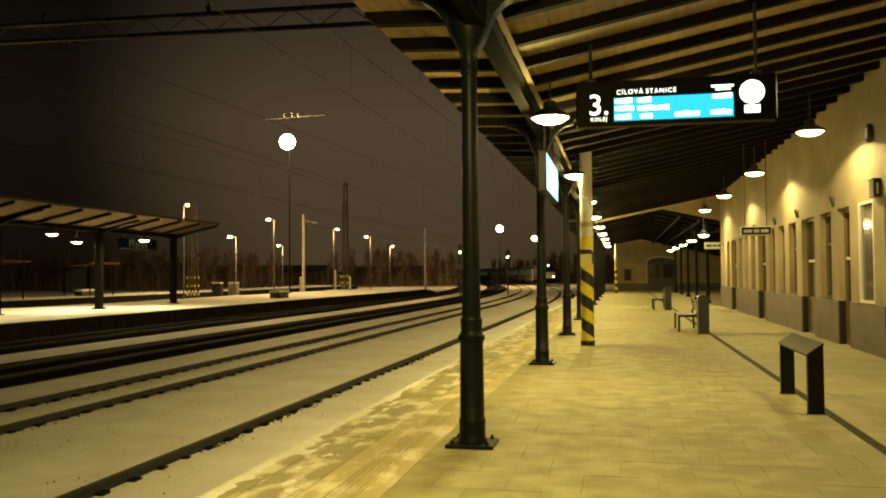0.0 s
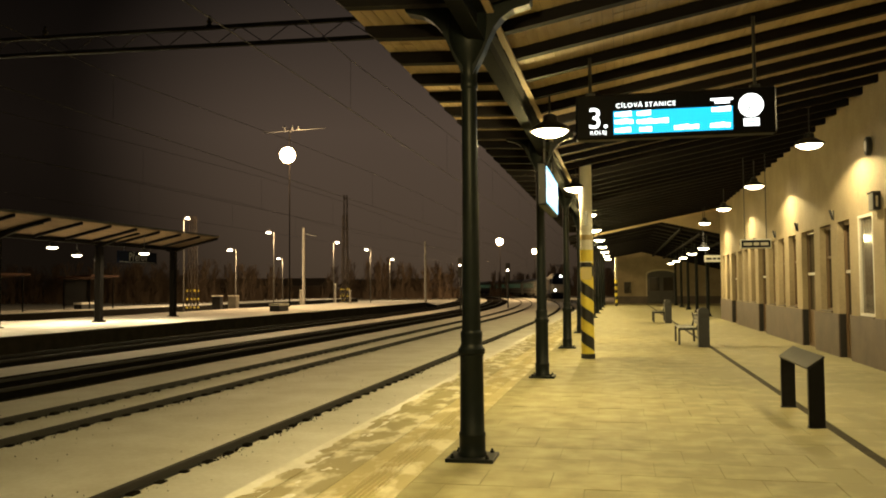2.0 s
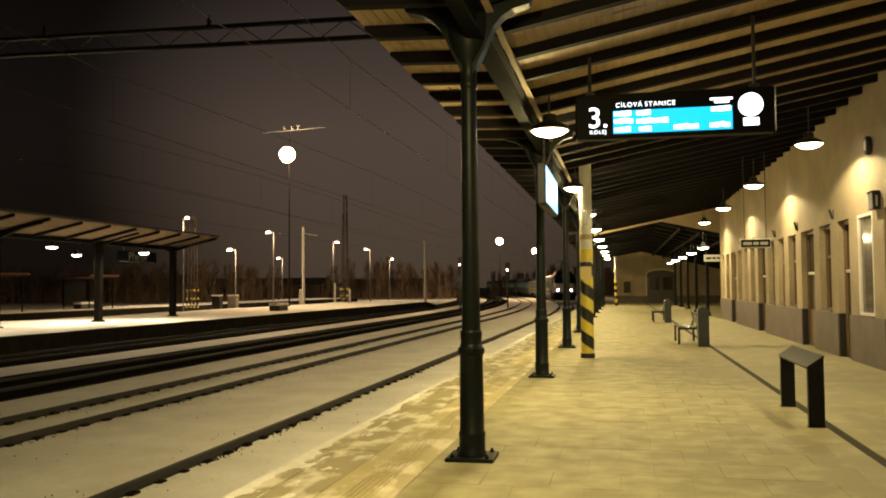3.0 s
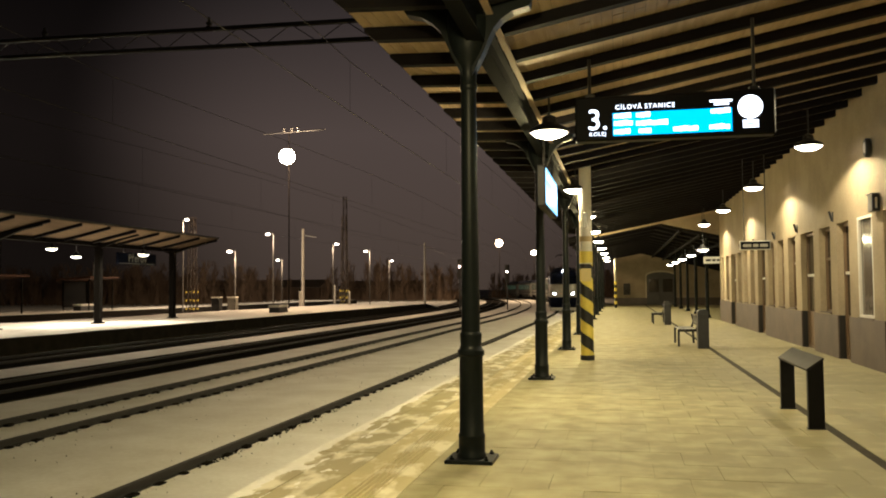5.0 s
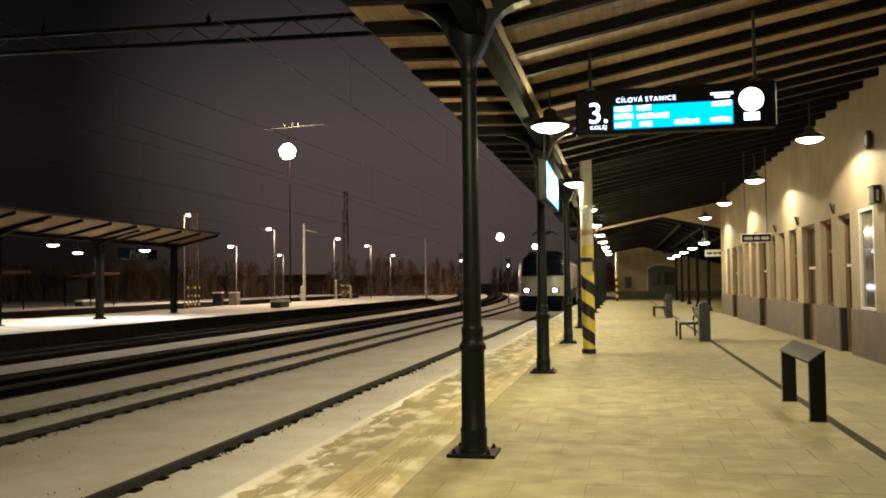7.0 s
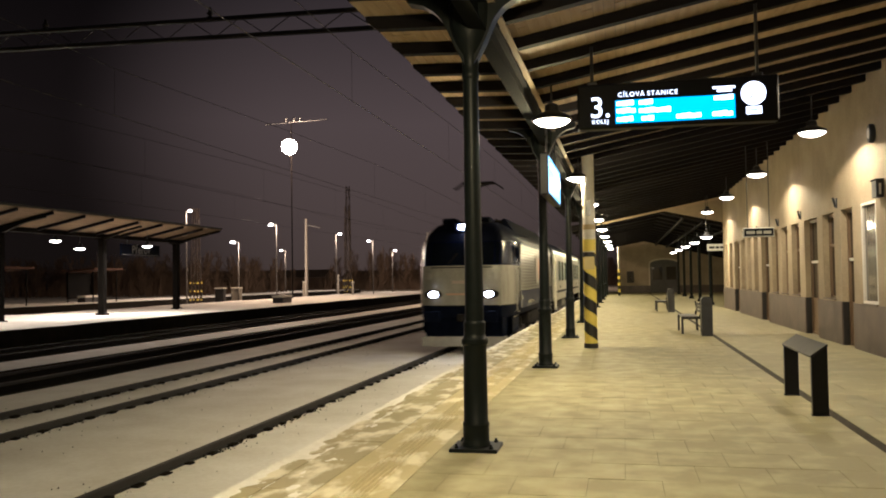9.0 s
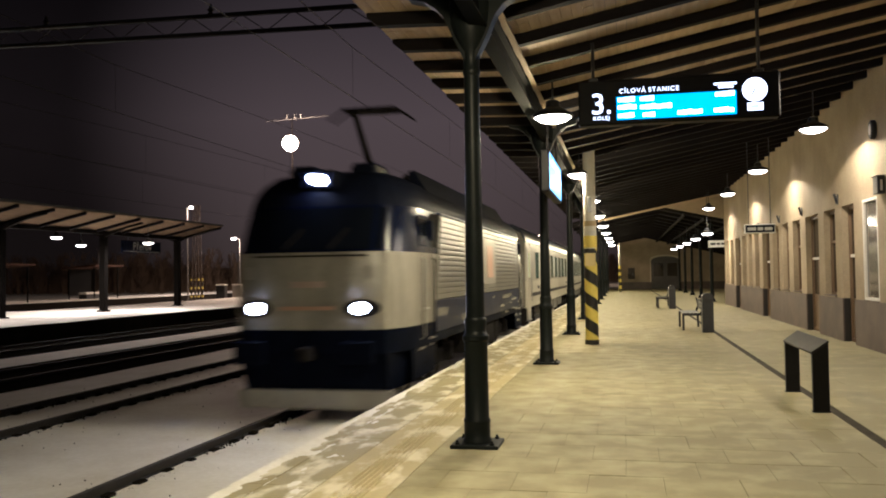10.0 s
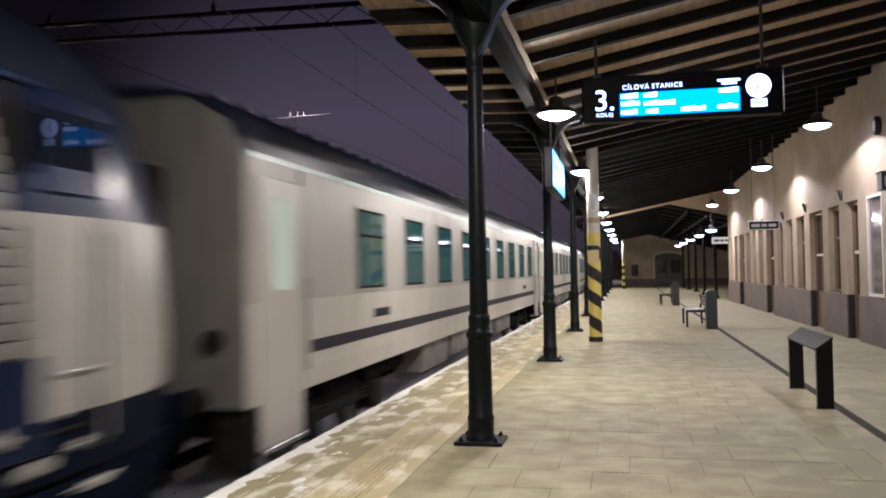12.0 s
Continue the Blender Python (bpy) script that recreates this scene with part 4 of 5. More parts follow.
REDROOF = mat("dull_red_shelter_roof", (0.085, 0.045, 0.033), (0.05, 0.03, 0.022), 0.8, scale=2, spec=0.05)
for y in (58.0, 70.4):
    sh = thing("platform_shelter", pose(-48.2, y, -0.01), "small platform shelter with a dull red roof", "shelter", "platform shelters")
    part("roof", Shape().prism([(-1.9, 2.75), (1.6, 2.95), (1.6, 3.1), (-1.9, 2.9)], -2.2, 2.2), REDROOF, sh)
    part("back_panel", Shape().soft_box(-1.55, -1.48, -1.8, 1.8, 0.3, 2.7, 0.01), BROWNSTEEL, sh)
    for sx, sy in ((-1.4, -1.8), (-1.4, 1.8), (1.2, -1.8), (1.2, 1.8)):
        part("post", Shape().rod((sx, sy, 0), (sx, sy, 2.85), 0.06), BROWNSTEEL, sh)
for x, y, h in ((-32.8, 84.0, 1.5), (-34.5, 100.0, 2.2), (-30.0, 92.0, 1.4)):
    mk = thing("marker_post", pose(x, y, -0.7), "short pale trackside marker post", "post", "marker posts")
    part("shaft", Shape().soft_box(-0.1, 0.1, -0.1, 0.1, 0, h + 0.7, 0.02), CONCRETE, mk)
    part("cap", Shape().soft_box(-0.13, 0.13, -0.13, 0.13, h + 0.7, h + 0.78, 0.02), SNOW, mk)


def street_lamp(x, y, z, side):
    s = thing("street_lamp", pose(x, y, -0.7), "tall grey lamp post with a glowing head", "street lamp", "yard street lamps")
    h = z + 0.7
    part("post", Shape().rod((0, 0, 0), (0, 0, h), 0.07, 10, 0.045), LAMPPOST, s)
    part("arm", Shape().rod((0, 0, h), (side * 0.7, -0.2, h + 0.15), 0.035), DARKSTEEL, s)
    head = part("head", Shape().soft_box(side * 0.6 - 0.22, side * 0.6 + 0.22, -0.4, 0.0, h + 0.08, h + 0.22, 0.03), GREYSTEEL, s)
    part("lens", Shape().soft_box(side * 0.6 - 0.2, side * 0.6 + 0.2, -0.43, 0.0, h - 0.06, h + 0.08, 0.04), COOLGLOW, head, "glowing lamp lens")


LAMPPOST = mat("weathered_grey_lamp_post", (0.13, 0.12, 0.11), (0.07, 0.065, 0.06), 0.7, scale=4, spec=0.1)
for i, (x, y, z) in enumerate(STREET_LIGHTS):
    street_lamp(x, y, z, 1 if i in (0, 2, 4) else -1)
BLACKMAST = mat("tarred_black_mast", (0.006, 0.005, 0.0045), (0.003, 0.0027, 0.0025), 0.95, scale=5, spec=0.02)
for x, y, z, watts in MAST_LIGHTS:
    m = thing("floodlight_mast", pose(x, y, -0.7), "tall yard mast carrying a glowing sodium floodlight enlarged by its glare", "floodlight", "yard floodlights")
    h = z + 0.7
    part("mast", Shape().rod((0, 0, 0), (0, 0, h + (2.6 if y < 100 else 0.4)), 0.07, 10, 0.04), BLACKMAST, m)
    if y < 100:
        part("cross_arm", Shape().rod((-2.6, 0, h + 2.3), (3.6, 0, h + 2.5), 0.05), DARKSTEEL, m, "dark cross arm above the lamp")
        for x0 in (-0.5, 0.3, 0.9):
            part("insulator", Shape().lathe([(0.05, 0.0), (0.14, 0.1), (0.05, 0.2), (0.14, 0.3), (0.05, 0.4)], 10, (x0, 0, h + 2.45)), DARKSTEEL, m)
    part("crossbar", Shape().rod((-0.8, 0, h + 0.4), (0.8, 0, h + 0.4), 0.05), BLACKMAST, m)
    # radius well above a real lamp's, so the ball includes the glare round it
    r = 0.74 if y < 100 else 0.62 if y < 160 else 0.5
    part("lamp", Shape().lathe([(0.05, -r), (0.5 * r, -0.86 * r), (0.86 * r, -0.5 * r), (r, 0), (0.86 * r, 0.5 * r), (0.5 * r, 0.86 * r), (0.05, r)], 20, (0, -0.5, h)), SODIUMGLOW, m, "glowing sodium floodlight enlarged by its glare", smooth=True)


LATTICE = mat("rusty_dark_lattice_steel", (0.07, 0.055, 0.045), (0.035, 0.027, 0.022), 0.7, 0.2, scale=6, spec=0.2)


def lattice_mast(x, y, h):
    m = thing("lattice_mast", pose(x, y, -0.7), "lattice catenary mast with striped base", "mast", "catenary masts")
    for sx in (-1, 1):
        for sy in (-1, 1):
            part("leg", Shape().rod((0.38 * sx, 0.38 * sy, 0), (0.22 * sx, 0.22 * sy, h), 0.045, 6), LATTICE, m)
            for k in range(6):
                t = 0.4 * k
                part("stripe", Shape().box(0.38 * sx - 0.07, 0.38 * sx + 0.07, 0.38 * sy - 0.07, 0.38 * sy + 0.07, 0.2 + t, 0.38 + t), YELLOW if k % 2 else BLACKPAINT, m)
    braces = Shape()
    n = int(h / 1.1)
    for k in range(n):
        z0, z1 = h * k / n, h * (k + 1) / n
        a, b = 0.38 - 0.16 * k / n, 0.38 - 0.16 * (k + 1) / n
        s = 1 if k % 2 else -1
        for w in (-1, 1):
            braces.rod((s * a, w * a, z0), (-s * b, w * b, z1), 0.025, 5).rod((w * a, s * a, z0), (w * b, -s * b, z1), 0.025, 5)
    part("braces", braces, LATTICE, m)


lattice_mast(-31.6, 95.0, 11.0)
lattice_mast(-40.3, 75.0, 9.5)
lattice_mast(-39.8, 120.0, 16.3)
for x, y, z in ((-34.8, 90.0, 8.6), (-30.0, 130.0, 9.0)):
    p = thing("concrete_mast", pose(x, y, -0.7), "plain concrete catenary mast in the yard", "mast", "concrete masts")
    part("shaft", Shape().rod((0, 0, 0), (0, 0, z + 0.7), 0.19, 12, 0.13), CONCRETE, p, smooth=True)
    part("bracket", Shape().rod((0, 0, z), (1.6, 0, z - 0.3), 0.04), GREYSTEEL, p)


def signal(x, y, z, colour):
    s = thing("rail_signal", pose(x, y, -0.7), "trackside light signal on a dark post", "signal", "rail signals")
    part("post", Shape().rod((0, 0, 0), (0, 0, z + 0.2), 0.08), DARKSTEEL, s)
    head = part("head", Shape().soft_box(-0.26, 0.26, -0.1, 0.1, z - 0.6, z + 1.5, 0.05), BLACKPAINT, s)
    part("light", Shape().lathe([(0.10, -0.02), (0.08, 0.03), (0.02, 0.04)], 14), glow("signal_light", colour, 18), head, "lit signal lens", m=pose(0, -0.12, z + 0.7, 90))


signal(-12.4, 95.0, 3.6, (1.0, 0.78, 0.6))
signal(-16.9, 90.0, 4.1, (1.0, 0.65, 0.5))

# ---- overhead line ----
WIRE = mat("dark_overhead_wire", (0.03, 0.028, 0.026), None, 0.5, 0.5)
portal = thing("catenary_portal", pose(0, 0, 0), "dark lattice portal carrying the overhead wires", "portal")
a, b = Vector((-24.0, 21.0, 8.55)), Vector((-2.6, 18.2, 7.30))
for dz in (0, 0.45):
    part("chord", Shape().rod(a + Vector((0, 0, dz)), b + Vector((0, 0, dz)), 0.06, 6), WIRE, portal)
for k in range(30):
    p, q = a.lerp(b, k / 30), a.lerp(b, (k + 1) / 30)
    part("brace", Shape().rod(p + Vector((0, 0, 0.45 * (k % 2))), q + Vector((0, 0, 0.45 * ((k + 1) % 2))), 0.013, 5), WIRE, portal)
part("post", Shape().rod((-24.0, 21.0, -0.7), (-24.0, 21.0, 9.4), 0.18, 8), WIRE, portal)
for i, t in enumerate((0.12, 0.42, 0.66, 0.88)):
    p = a.lerp(b, t)
    part("insulator", Shape().lathe([(0.03, 0.45), (0.09, 0.5), (0.04, 0.55), (0.09, 0.6), (0.04, 0.65), (0.03, 0.75)], 10, tuple(p)), WIRE, portal)
for off in (0.0, -4.93, -9.75, -15.4):
    w = thing("overhead_wire", pose(0, 0, 0), "thin dark contact wire above the track", "wire", "overhead wires")
    ys = [-12 + 9.0 * k for k in range(25)]
    sags = [0.9 + 0.5 * abs(math.cos(k * 0.55)) for k in range(25)]
    part("contact_wire", Shape().tube([(track_x(y, off), y, HEAD + 5.56) for y in ys], 0.007), WIRE, w)
    part("carrier_wire", Shape().tube([(track_x(y, off), y, HEAD + 5.56 + s) for y, s in zip(ys, sags)], 0.007), WIRE, w)
    for y, s in zip(ys, sags):
        part("dropper", Shape().rod((track_x(y, off), y, HEAD + 5.56), (track_x(y, off), y, HEAD + 5.56 + s), 0.003, 4), WIRE, w)
# ---- distant buildings ----
FARWALL = mat("dim_brown_render", (0.26, 0.185, 0.135), (0.18, 0.13, 0.095), 0.9, scale=0.4)
FARROOF = mat("dark_snowy_roof", (0.34, 0.28, 0.22), (0.22, 0.175, 0.135), 0.9, scale=0.5)
rng = random.Random(11)
for x, y, w, h in ((-128, 190, 30, 3.4), (-92, 205, 34, 3.2), (-66, 230, 24, 3.0)):
    hse = thing("far_building", pose(x, y, -0.7), "dim brown railway building with snow on its roof", "building", "far buildings")
    part("wall", Shape().box(-w / 2, w / 2, 0, 12, 0, h), FARWALL, hse)
    part("roof", Shape().prism([(-0.5, h), (6, h + 2.0), (12.5, h), (12.5, h - 0.25), (-0.5, h - 0.25)], -w / 2 - 0.5, w / 2 + 0.5, "x"), FARROOF, hse)
    for wx in (-0.28 * w, 0.1 * w, 0.36 * w):
        win = part("window", Shape().box(wx - 0.7, wx + 0.7, -0.05, -0.003, 1.4, 2.8), WINDOW, hse)
        part("frame", Shape().box(wx - 0.04, wx + 0.04, -0.08, -0.052, 1.4, 2.8), FARWALL, win)

# dim belt of bare trees and shrubs along the far side of the yard: trunks with fans of thin twigs
WOODS = mat("dim_bare_thicket", (0.27, 0.195, 0.14), (0.17, 0.124, 0.09), 0.95, scale=0.6, spec=0.03)
thicket = Shape()


def sliver(a, b, r):
    """A thin three-sided twig."""
    thicket.add([(a[0] - r, a[1], a[2]), (a[0] + r, a[1], a[2]), (a[0], a[1] + r, a[2]), b], [(0, 1, 3), (1, 2, 3), (2, 0, 3)])


for i in range(560):
    x = rng.uniform(-200, 30)
    y = (218 if x > -34 else 166 if x > -66 else 122) + 40 * rng.random() - 0.12 * x
    h = rng.uniform(5.5, 10.0) * (0.8 + 0.6 * noise.noise((x * 0.05, 1.0, 0)))
    sliver((x, y, -0.7), (x + rng.uniform(-0.5, 0.5), y, h), 0.17)
    for k in range(34):
        z = rng.uniform(0.15, 0.95) * h
        lean, rise = rng.uniform(-1, 1) * 0.42 * h * (1.15 - z / h), rng.uniform(0.15, 0.4) * h
        foot = (x + rng.uniform(-0.1, 0.1) + 0.3 * lean * rng.random(), y + rng.uniform(-1, 1), z - 0.7)
        tip = (x + lean, y + rng.uniform(-1.5, 1.5), min(h, z + rise * 0.6))
        sliver(foot, tip, rng.uniform(0.05, 0.11))
for i in range(5200):
    x = rng.uniform(-240, 40)
    y = (212 if x > -34 else 164 if x > -66 else 118) + 40 * rng.random() - 0.12 * x
    h = rng.uniform(0.8, 3.2)
    sliver((x, y, -0.7), (x + rng.uniform(-0.9, 0.9), y, h), rng.uniform(0.06, 0.16))
solid("far_thicket", thicket, WOODS, "dim bare trees and shrubs along the far side of the yard", "trees", "stuff")


# ---- locomotive ----
LOCOWHITE = mat("dirty_white_loco_paint", (0.31, 0.30, 0.265), (0.155, 0.147, 0.125), 0.27, scale=1.6, bump=0.08, contrast=0.38, stretch=(1.4, 2.5, 0.45), fine=22, spec=0.38)
# the same dirty white, darkened to put the side's weaker light into the colour
SHADEDWHITE = mat("shaded_dirty_white_slat_paint", (0.215, 0.208, 0.188), (0.12, 0.115, 0.10), 0.29, scale=1.6, bump=0.08, contrast=0.38, stretch=(1.4, 2.5, 0.45), fine=22, spec=0.38)
LOCOBLUE = mat("deep_blue_loco_paint", (0.008, 0.015, 0.054), (0.005, 0.009, 0.030), 0.35, scale=2, spec=0.10, stretch=(1, 2.5, 0.5))
ROOFBLUE = mat("dark_loco_roof", (0.006, 0.008, 0.02), (0.004, 0.005, 0.009), 0.5, scale=2, spec=0.04)
CABBLUE = mat("night_blue_cab_paint", (0.003, 0.006, 0.027), (0.0015, 0.003, 0.013), 0.24, scale=2, spec=0.2)
SKIRT = mat("grimy_blue_black_skirt", (0.004, 0.006, 0.016), (0.002, 0.003, 0.007), 0.6, scale=3, bump=0.1, spec=0.02)
CABGLASS = glass("black_cab_glass", (0.006, 0.008, 0.014), 0.03, 0.12)
UNDER = mat("grimy_black_underframe", (0.022, 0.020, 0.019), (0.010, 0.009, 0.009), 0.9, scale=5, bump=0.4, spec=0.03)
WHEEL = mat("worn_wheel_steel", (0.10, 0.09, 0.08), (0.04, 0.035, 0.03), 0.5, 0.6, scale=6)
HEADLAMP = glow("white_headlamp", (0.92, 0.97, 1.0), 40)
LOGO = mat("faded_orange_panel", (0.42, 0.20, 0.12), (0.36, 0.27, 0.21), 0.45, scale=2)
PANELGREY = mat("grey_side_panel", (0.26, 0.25, 0.225), (0.19, 0.18, 0.16), 0.4, scale=2)
BADGE = mat("faded_red_badge", (0.33, 0.25, 0.215), (0.30, 0.24, 0.21), 0.4, scale=3)
PACKED = mat("dirty_packed_snow", (0.38, 0.365, 0.32), (0.12, 0.115, 0.10), 0.85, scale=6, bump=0.8, fine=30, contrast=0.5)
PLOUGH = mat("pale_snow_plough", (0.42, 0.42, 0.40), (0.25, 0.24, 0.23), 0.6, scale=4, bump=0.2)


def ramp_of(points, z):
    for (z0, a), (z1, b) in zip(points, points[1:]):
        if z <= z1:
            return a + (b - a) * max(0.0, (z - z0)) / (z1 - z0)
    return points[-1][1]


LOCO_HALF = [(0.3, 1.36), (0.9, 1.47), (1.5, 1.5), (2.62, 1.5), (3.35, 1.475), (3.55, 1.43), (3.75, 1.31), (3.92, 1.12), (4.06, 0.82)]
LOCO_NOSE = [(0.3, -8.25), (0.9, -8.47), (1.75, -8.55), (2.62, -8.45), (3.35, -8.08), (3.7, -7.9), (3.92, -7.6), (4.06, -7.0)]


def loco_ring(z, grow=0.0):
    h, ny = ramp_of(LOCO_HALF, z) + grow, ramp_of(LOCO_NOSE, z) - grow
    n = h * 0.86
    right = [(0.0, ny), (0.45 * n, ny + 0.015), (0.8 * n, ny + 0.07), (0.95 * n, ny + 0.16), (n, ny + 0.30), (n + (h - n) * 0.7, ny + 0.75), (h, ny + 1.25)]
    front = [(-x, y) for x, y in reversed(right[1:])] + right
    return front + [(x, -y) for x, y in reversed(front)]


def ring_stack(zs, grow=0.0, ring=loco_ring, cap=True):
    s, n = Shape(), len(ring(zs[0]))
    verts = [(x, y, z) for z in zs for x, y in ring(z, grow)]
    faces = [(k * n + i, k * n + (i + 1) % n, (k + 1) * n + (i + 1) % n, (k + 1) * n + i) for k in range(len(zs) - 1) for i in range(n)]
    if cap:
        faces += [tuple(range(n - 1, -1, -1)), tuple(range((len(zs) - 1) * n, len(zs) * n))]
    return s.add(verts, faces)


def front_patch(x0, x1, z0, z1, grow, end, nx=8, nz=4):
    """A plate that follows the nose between two widths and heights; end -1 is the front, 1 the rear."""
    s = Shape()
    verts, faces = [], []
    for k in range(nz + 1):
        z = z0 + (z1 - z0) * k / nz
        ring = [p for p in loco_ring(z, grow)[:13]]
        for i in range(nx + 1):
            x = x0 + (x1 - x0) * i / nx
            y = ring[6][1]
            for (xa, ya), (xb, yb) in zip(ring, ring[1:]):
                if xa <= x <= xb:
                    y = ya + (yb - ya) * (x - xa) / max(1e-6, xb - xa)
            verts.append((x, -end * y if end > 0 else y, z))
    for k in range(nz):
        for i in range(nx):
            q = k * (nx + 1) + i
            faces.append((q, q + 1, q + nx + 2, q + nx + 1))
    return s.add(verts, faces)


def front_disc(cx, cz, rx, rz, grow, end, n=18):
    """An oval lens on the nose."""
    rim = [(cx + rx * math.cos(2 * math.pi * i / n), cz + rz * math.sin(2 * math.pi * i / n)) for i in range(n)]

    def put(x, z, g):
        ring = loco_ring(z, g)[:13]
        for (xa, ya), (xb, yb) in zip(ring, ring[1:]):
            if xa <= x <= xb:
                y = ya + (yb - ya) * (x - xa) / max(1e-6, xb - xa)
                return (x, -y if end > 0 else y, z)
        return (x, -end * ring[6][1], z)
    verts = [put(cx, cz, grow + 0.03)] + [put(x, z, grow) for x, z in rim] + [put(x, z, -0.02) for x, z in rim]
    faces = [(0, 1 + i, 1 + (i + 1) % n) for i in range(n)] + [(1 + i, 1 + n + i, 1 + n + (i + 1) % n, 1 + (i + 1) % n) for i in range(n)]
    return Shape().add(verts, faces)


def bogie(parent, y, base, radius):
    b = part("bogie", Shape().soft_box(-1.12, -0.98, -base / 2 - 0.55, base / 2 + 0.55, 0.42, 0.72, 0.04).soft_box(0.98, 1.12, -base / 2 - 0.55, base / 2 + 0.55, 0.42, 0.72, 0.04)
             .box(-1.0, 1.0, -0.3, 0.3, 0.4, 0.7), UNDER, parent, m=pose(0, y, 0))
    for s in (-1, 1):
        for yy in (-base / 2, base / 2):
            part("wheel", Shape().lathe([(0.12, -0.07), (radius - 0.08, -0.065), (radius + 0.025, -0.065), (radius + 0.025, -0.035), (radius, -0.03), (radius, 0.07), (radius - 0.07, 0.07), (radius - 0.09, 0.04), (0.14, 0.04), (0.12, 0.09)], 28),
                 WHEEL, b, m=pose(0.75 * s, yy, radius, 0, 90 * s, 0), smooth=True)
            part("axle_box", Shape().soft_box(s * 1.07 - 0.13, s * 1.07 + 0.13, yy - 0.18, yy + 0.18, radius - 0.2, radius + 0.2, 0.03), UNDER, b)
        for yy in (-base / 2 + 0.38, base / 2 - 0.38):
            part("spring", Shape().lathe([(0.1, 0.45 + 0.03 * i) if i % 2 else (0.075, 0.45 + 0.03 * i) for i in range(15)], 10, (s * 1.1, yy, 0)), UNDER, b)
    return b


def locomotive():
    o = thing("locomotive", pose(0, 0, HEAD), "white and deep blue electric locomotive with lit headlamps", "locomotive")
    part("skirt", ring_stack([1.02, 1.1, 1.40]), SKIRT, o, "blackened blue lower skirt", smooth=True)
    body = part("body", ring_stack([1.40, 1.75, 2.2, 2.62]), LOCOWHITE, o, "dirty white body sides and nose", smooth=True)
    cab = part("cab_top", ring_stack([2.62, 2.9, 3.1, 3.38], -0.004), CABBLUE, o, "deep blue cab upper part", smooth=True)
    part("roof", ring_stack([3.38, 3.46, 3.55, 3.65, 3.75, 3.84, 3.92, 4.0, 4.06], -0.002), ROOFBLUE, o, "dark roof", smooth=True)
    for s in (-1, 1):
        part("band", Shape().soft_box(s * 1.495 - 0.02, s * 1.495 + 0.02, -6.1, 6.5, 1.2, 1.77, 0.006), LOCOBLUE, o, "deep blue band along the side")
        side = part("side_panel", Shape().soft_box(s * 1.485 - 0.02, s * 1.485 + 0.02, -5.6, 5.95, 1.77, 3.36, 0.006), UNDER, o, "dark backing behind pale corrugated slats")
        profile = [(0.0, 0.001), (0.017, 0.004), (0.0195, 0.025), (0.0205, 0.048), (0.0195, 0.072), (0.017, 0.093), (0.0, 0.096)]
        for i in range(15):
            z = 1.785 + i * 0.104
            e = (-6.05 + 0.033 * i, 6.45 - 0.035 * i)
            part("slat", Shape().prism(profile, *(e if s > 0 else (-e[1], -e[0]))), SHADEDWHITE, side, m=pose(s * 1.505, 0, z, 0, 0, 0 if s > 0 else 180), smooth=True)
        part("gutter", Shape().soft_box(s * 1.49 - 0.03, s * 1.49 + 0.035, -5.6, 6.45, 3.355, 3.40, 0.01), LOCOBLUE, o, "glossy blue gutter above the slats")
        part("roof_fairing", Shape().prism([(s * 1.30, 3.72), (s * 1.12, 4.0), (s * 0.98, 4.24), (s * 0.86, 4.22), (s * 0.9, 3.9)], -5.4, 5.2), ROOFBLUE, o, "dark fairing along the roof edge")
        panel = part("plain_panel", Shape().soft_box(s * 1.53 - 0.02, s * 1.53 + 0.02, -0.9, 1.2, 1.98, 3.1, 0.006), PANELGREY, o, "plain grey panel with faded orange mark")
        part("mark", Shape().box(s * 1.551 - 0.002, s * 1.551 + 0.002, -0.3, 0.65, 2.15, 2.95), LOGO, panel)
        # steps, boxes and tanks under the side
        for y0, y1, z0, z1 in ((-1.6, 1.7, 0.45, 0.98), (-2.6, -1.75, 0.5, 0.95), (1.85, 2.5, 0.5, 0.95)):
            part("under_box", Shape().soft_box(s * 1.2 - 0.2, s * 1.2 + 0.2, y0, y1, z0, z1, 0.03), UNDER, o)
        # unreadable pale lettering and plates on the band: slanted strokes
        for y0, y1, z0, z1, n in ((-5.92, -5.0, 1.48, 1.62, 3), (-3.62, -1.76, 1.285, 1.42, 11), (-4.42, -4.08, 1.37, 1.395, 1), (-1.05, -0.88, 1.29, 1.38, 1), (0.8, 1.1, 1.62, 1.66, 3),
                                  (2.07, 2.88, 1.30, 1.39, 1), (2.6, 4.5, 1.545, 1.67, 10), (3.3, 4.0, 1.38, 1.41, 4), (5.0, 5.3, 1.45, 1.56, 1)):
            step = (y1 - y0) / n
            for k in range(n):
                a, b = (y0 + k * step, y0 + (k + 0.8) * step) if n > 1 else (y0, y1)
                lean = 0.25 * (z1 - z0) if n > 1 else 0.0
                top = z1 - (0.03 if n > 5 and k % 3 == 1 else 0.0)
                part("marking", Shape().prism([(a, z0), (b, z0), (b + lean, top), (a + lean, top)], s * 1.516, s * 1.519, "x"), LOCOWHITE, o, "pale marking on the band")
        for e in (-1, 1):
            part("cab_side_window", Shape().box(s * 1.478 - 0.006, s * 1.478 + 0.008, *sorted((e * 7.13, e * 6.53)), 2.76, 3.2), CABGLASS, o, "dark cab side window")
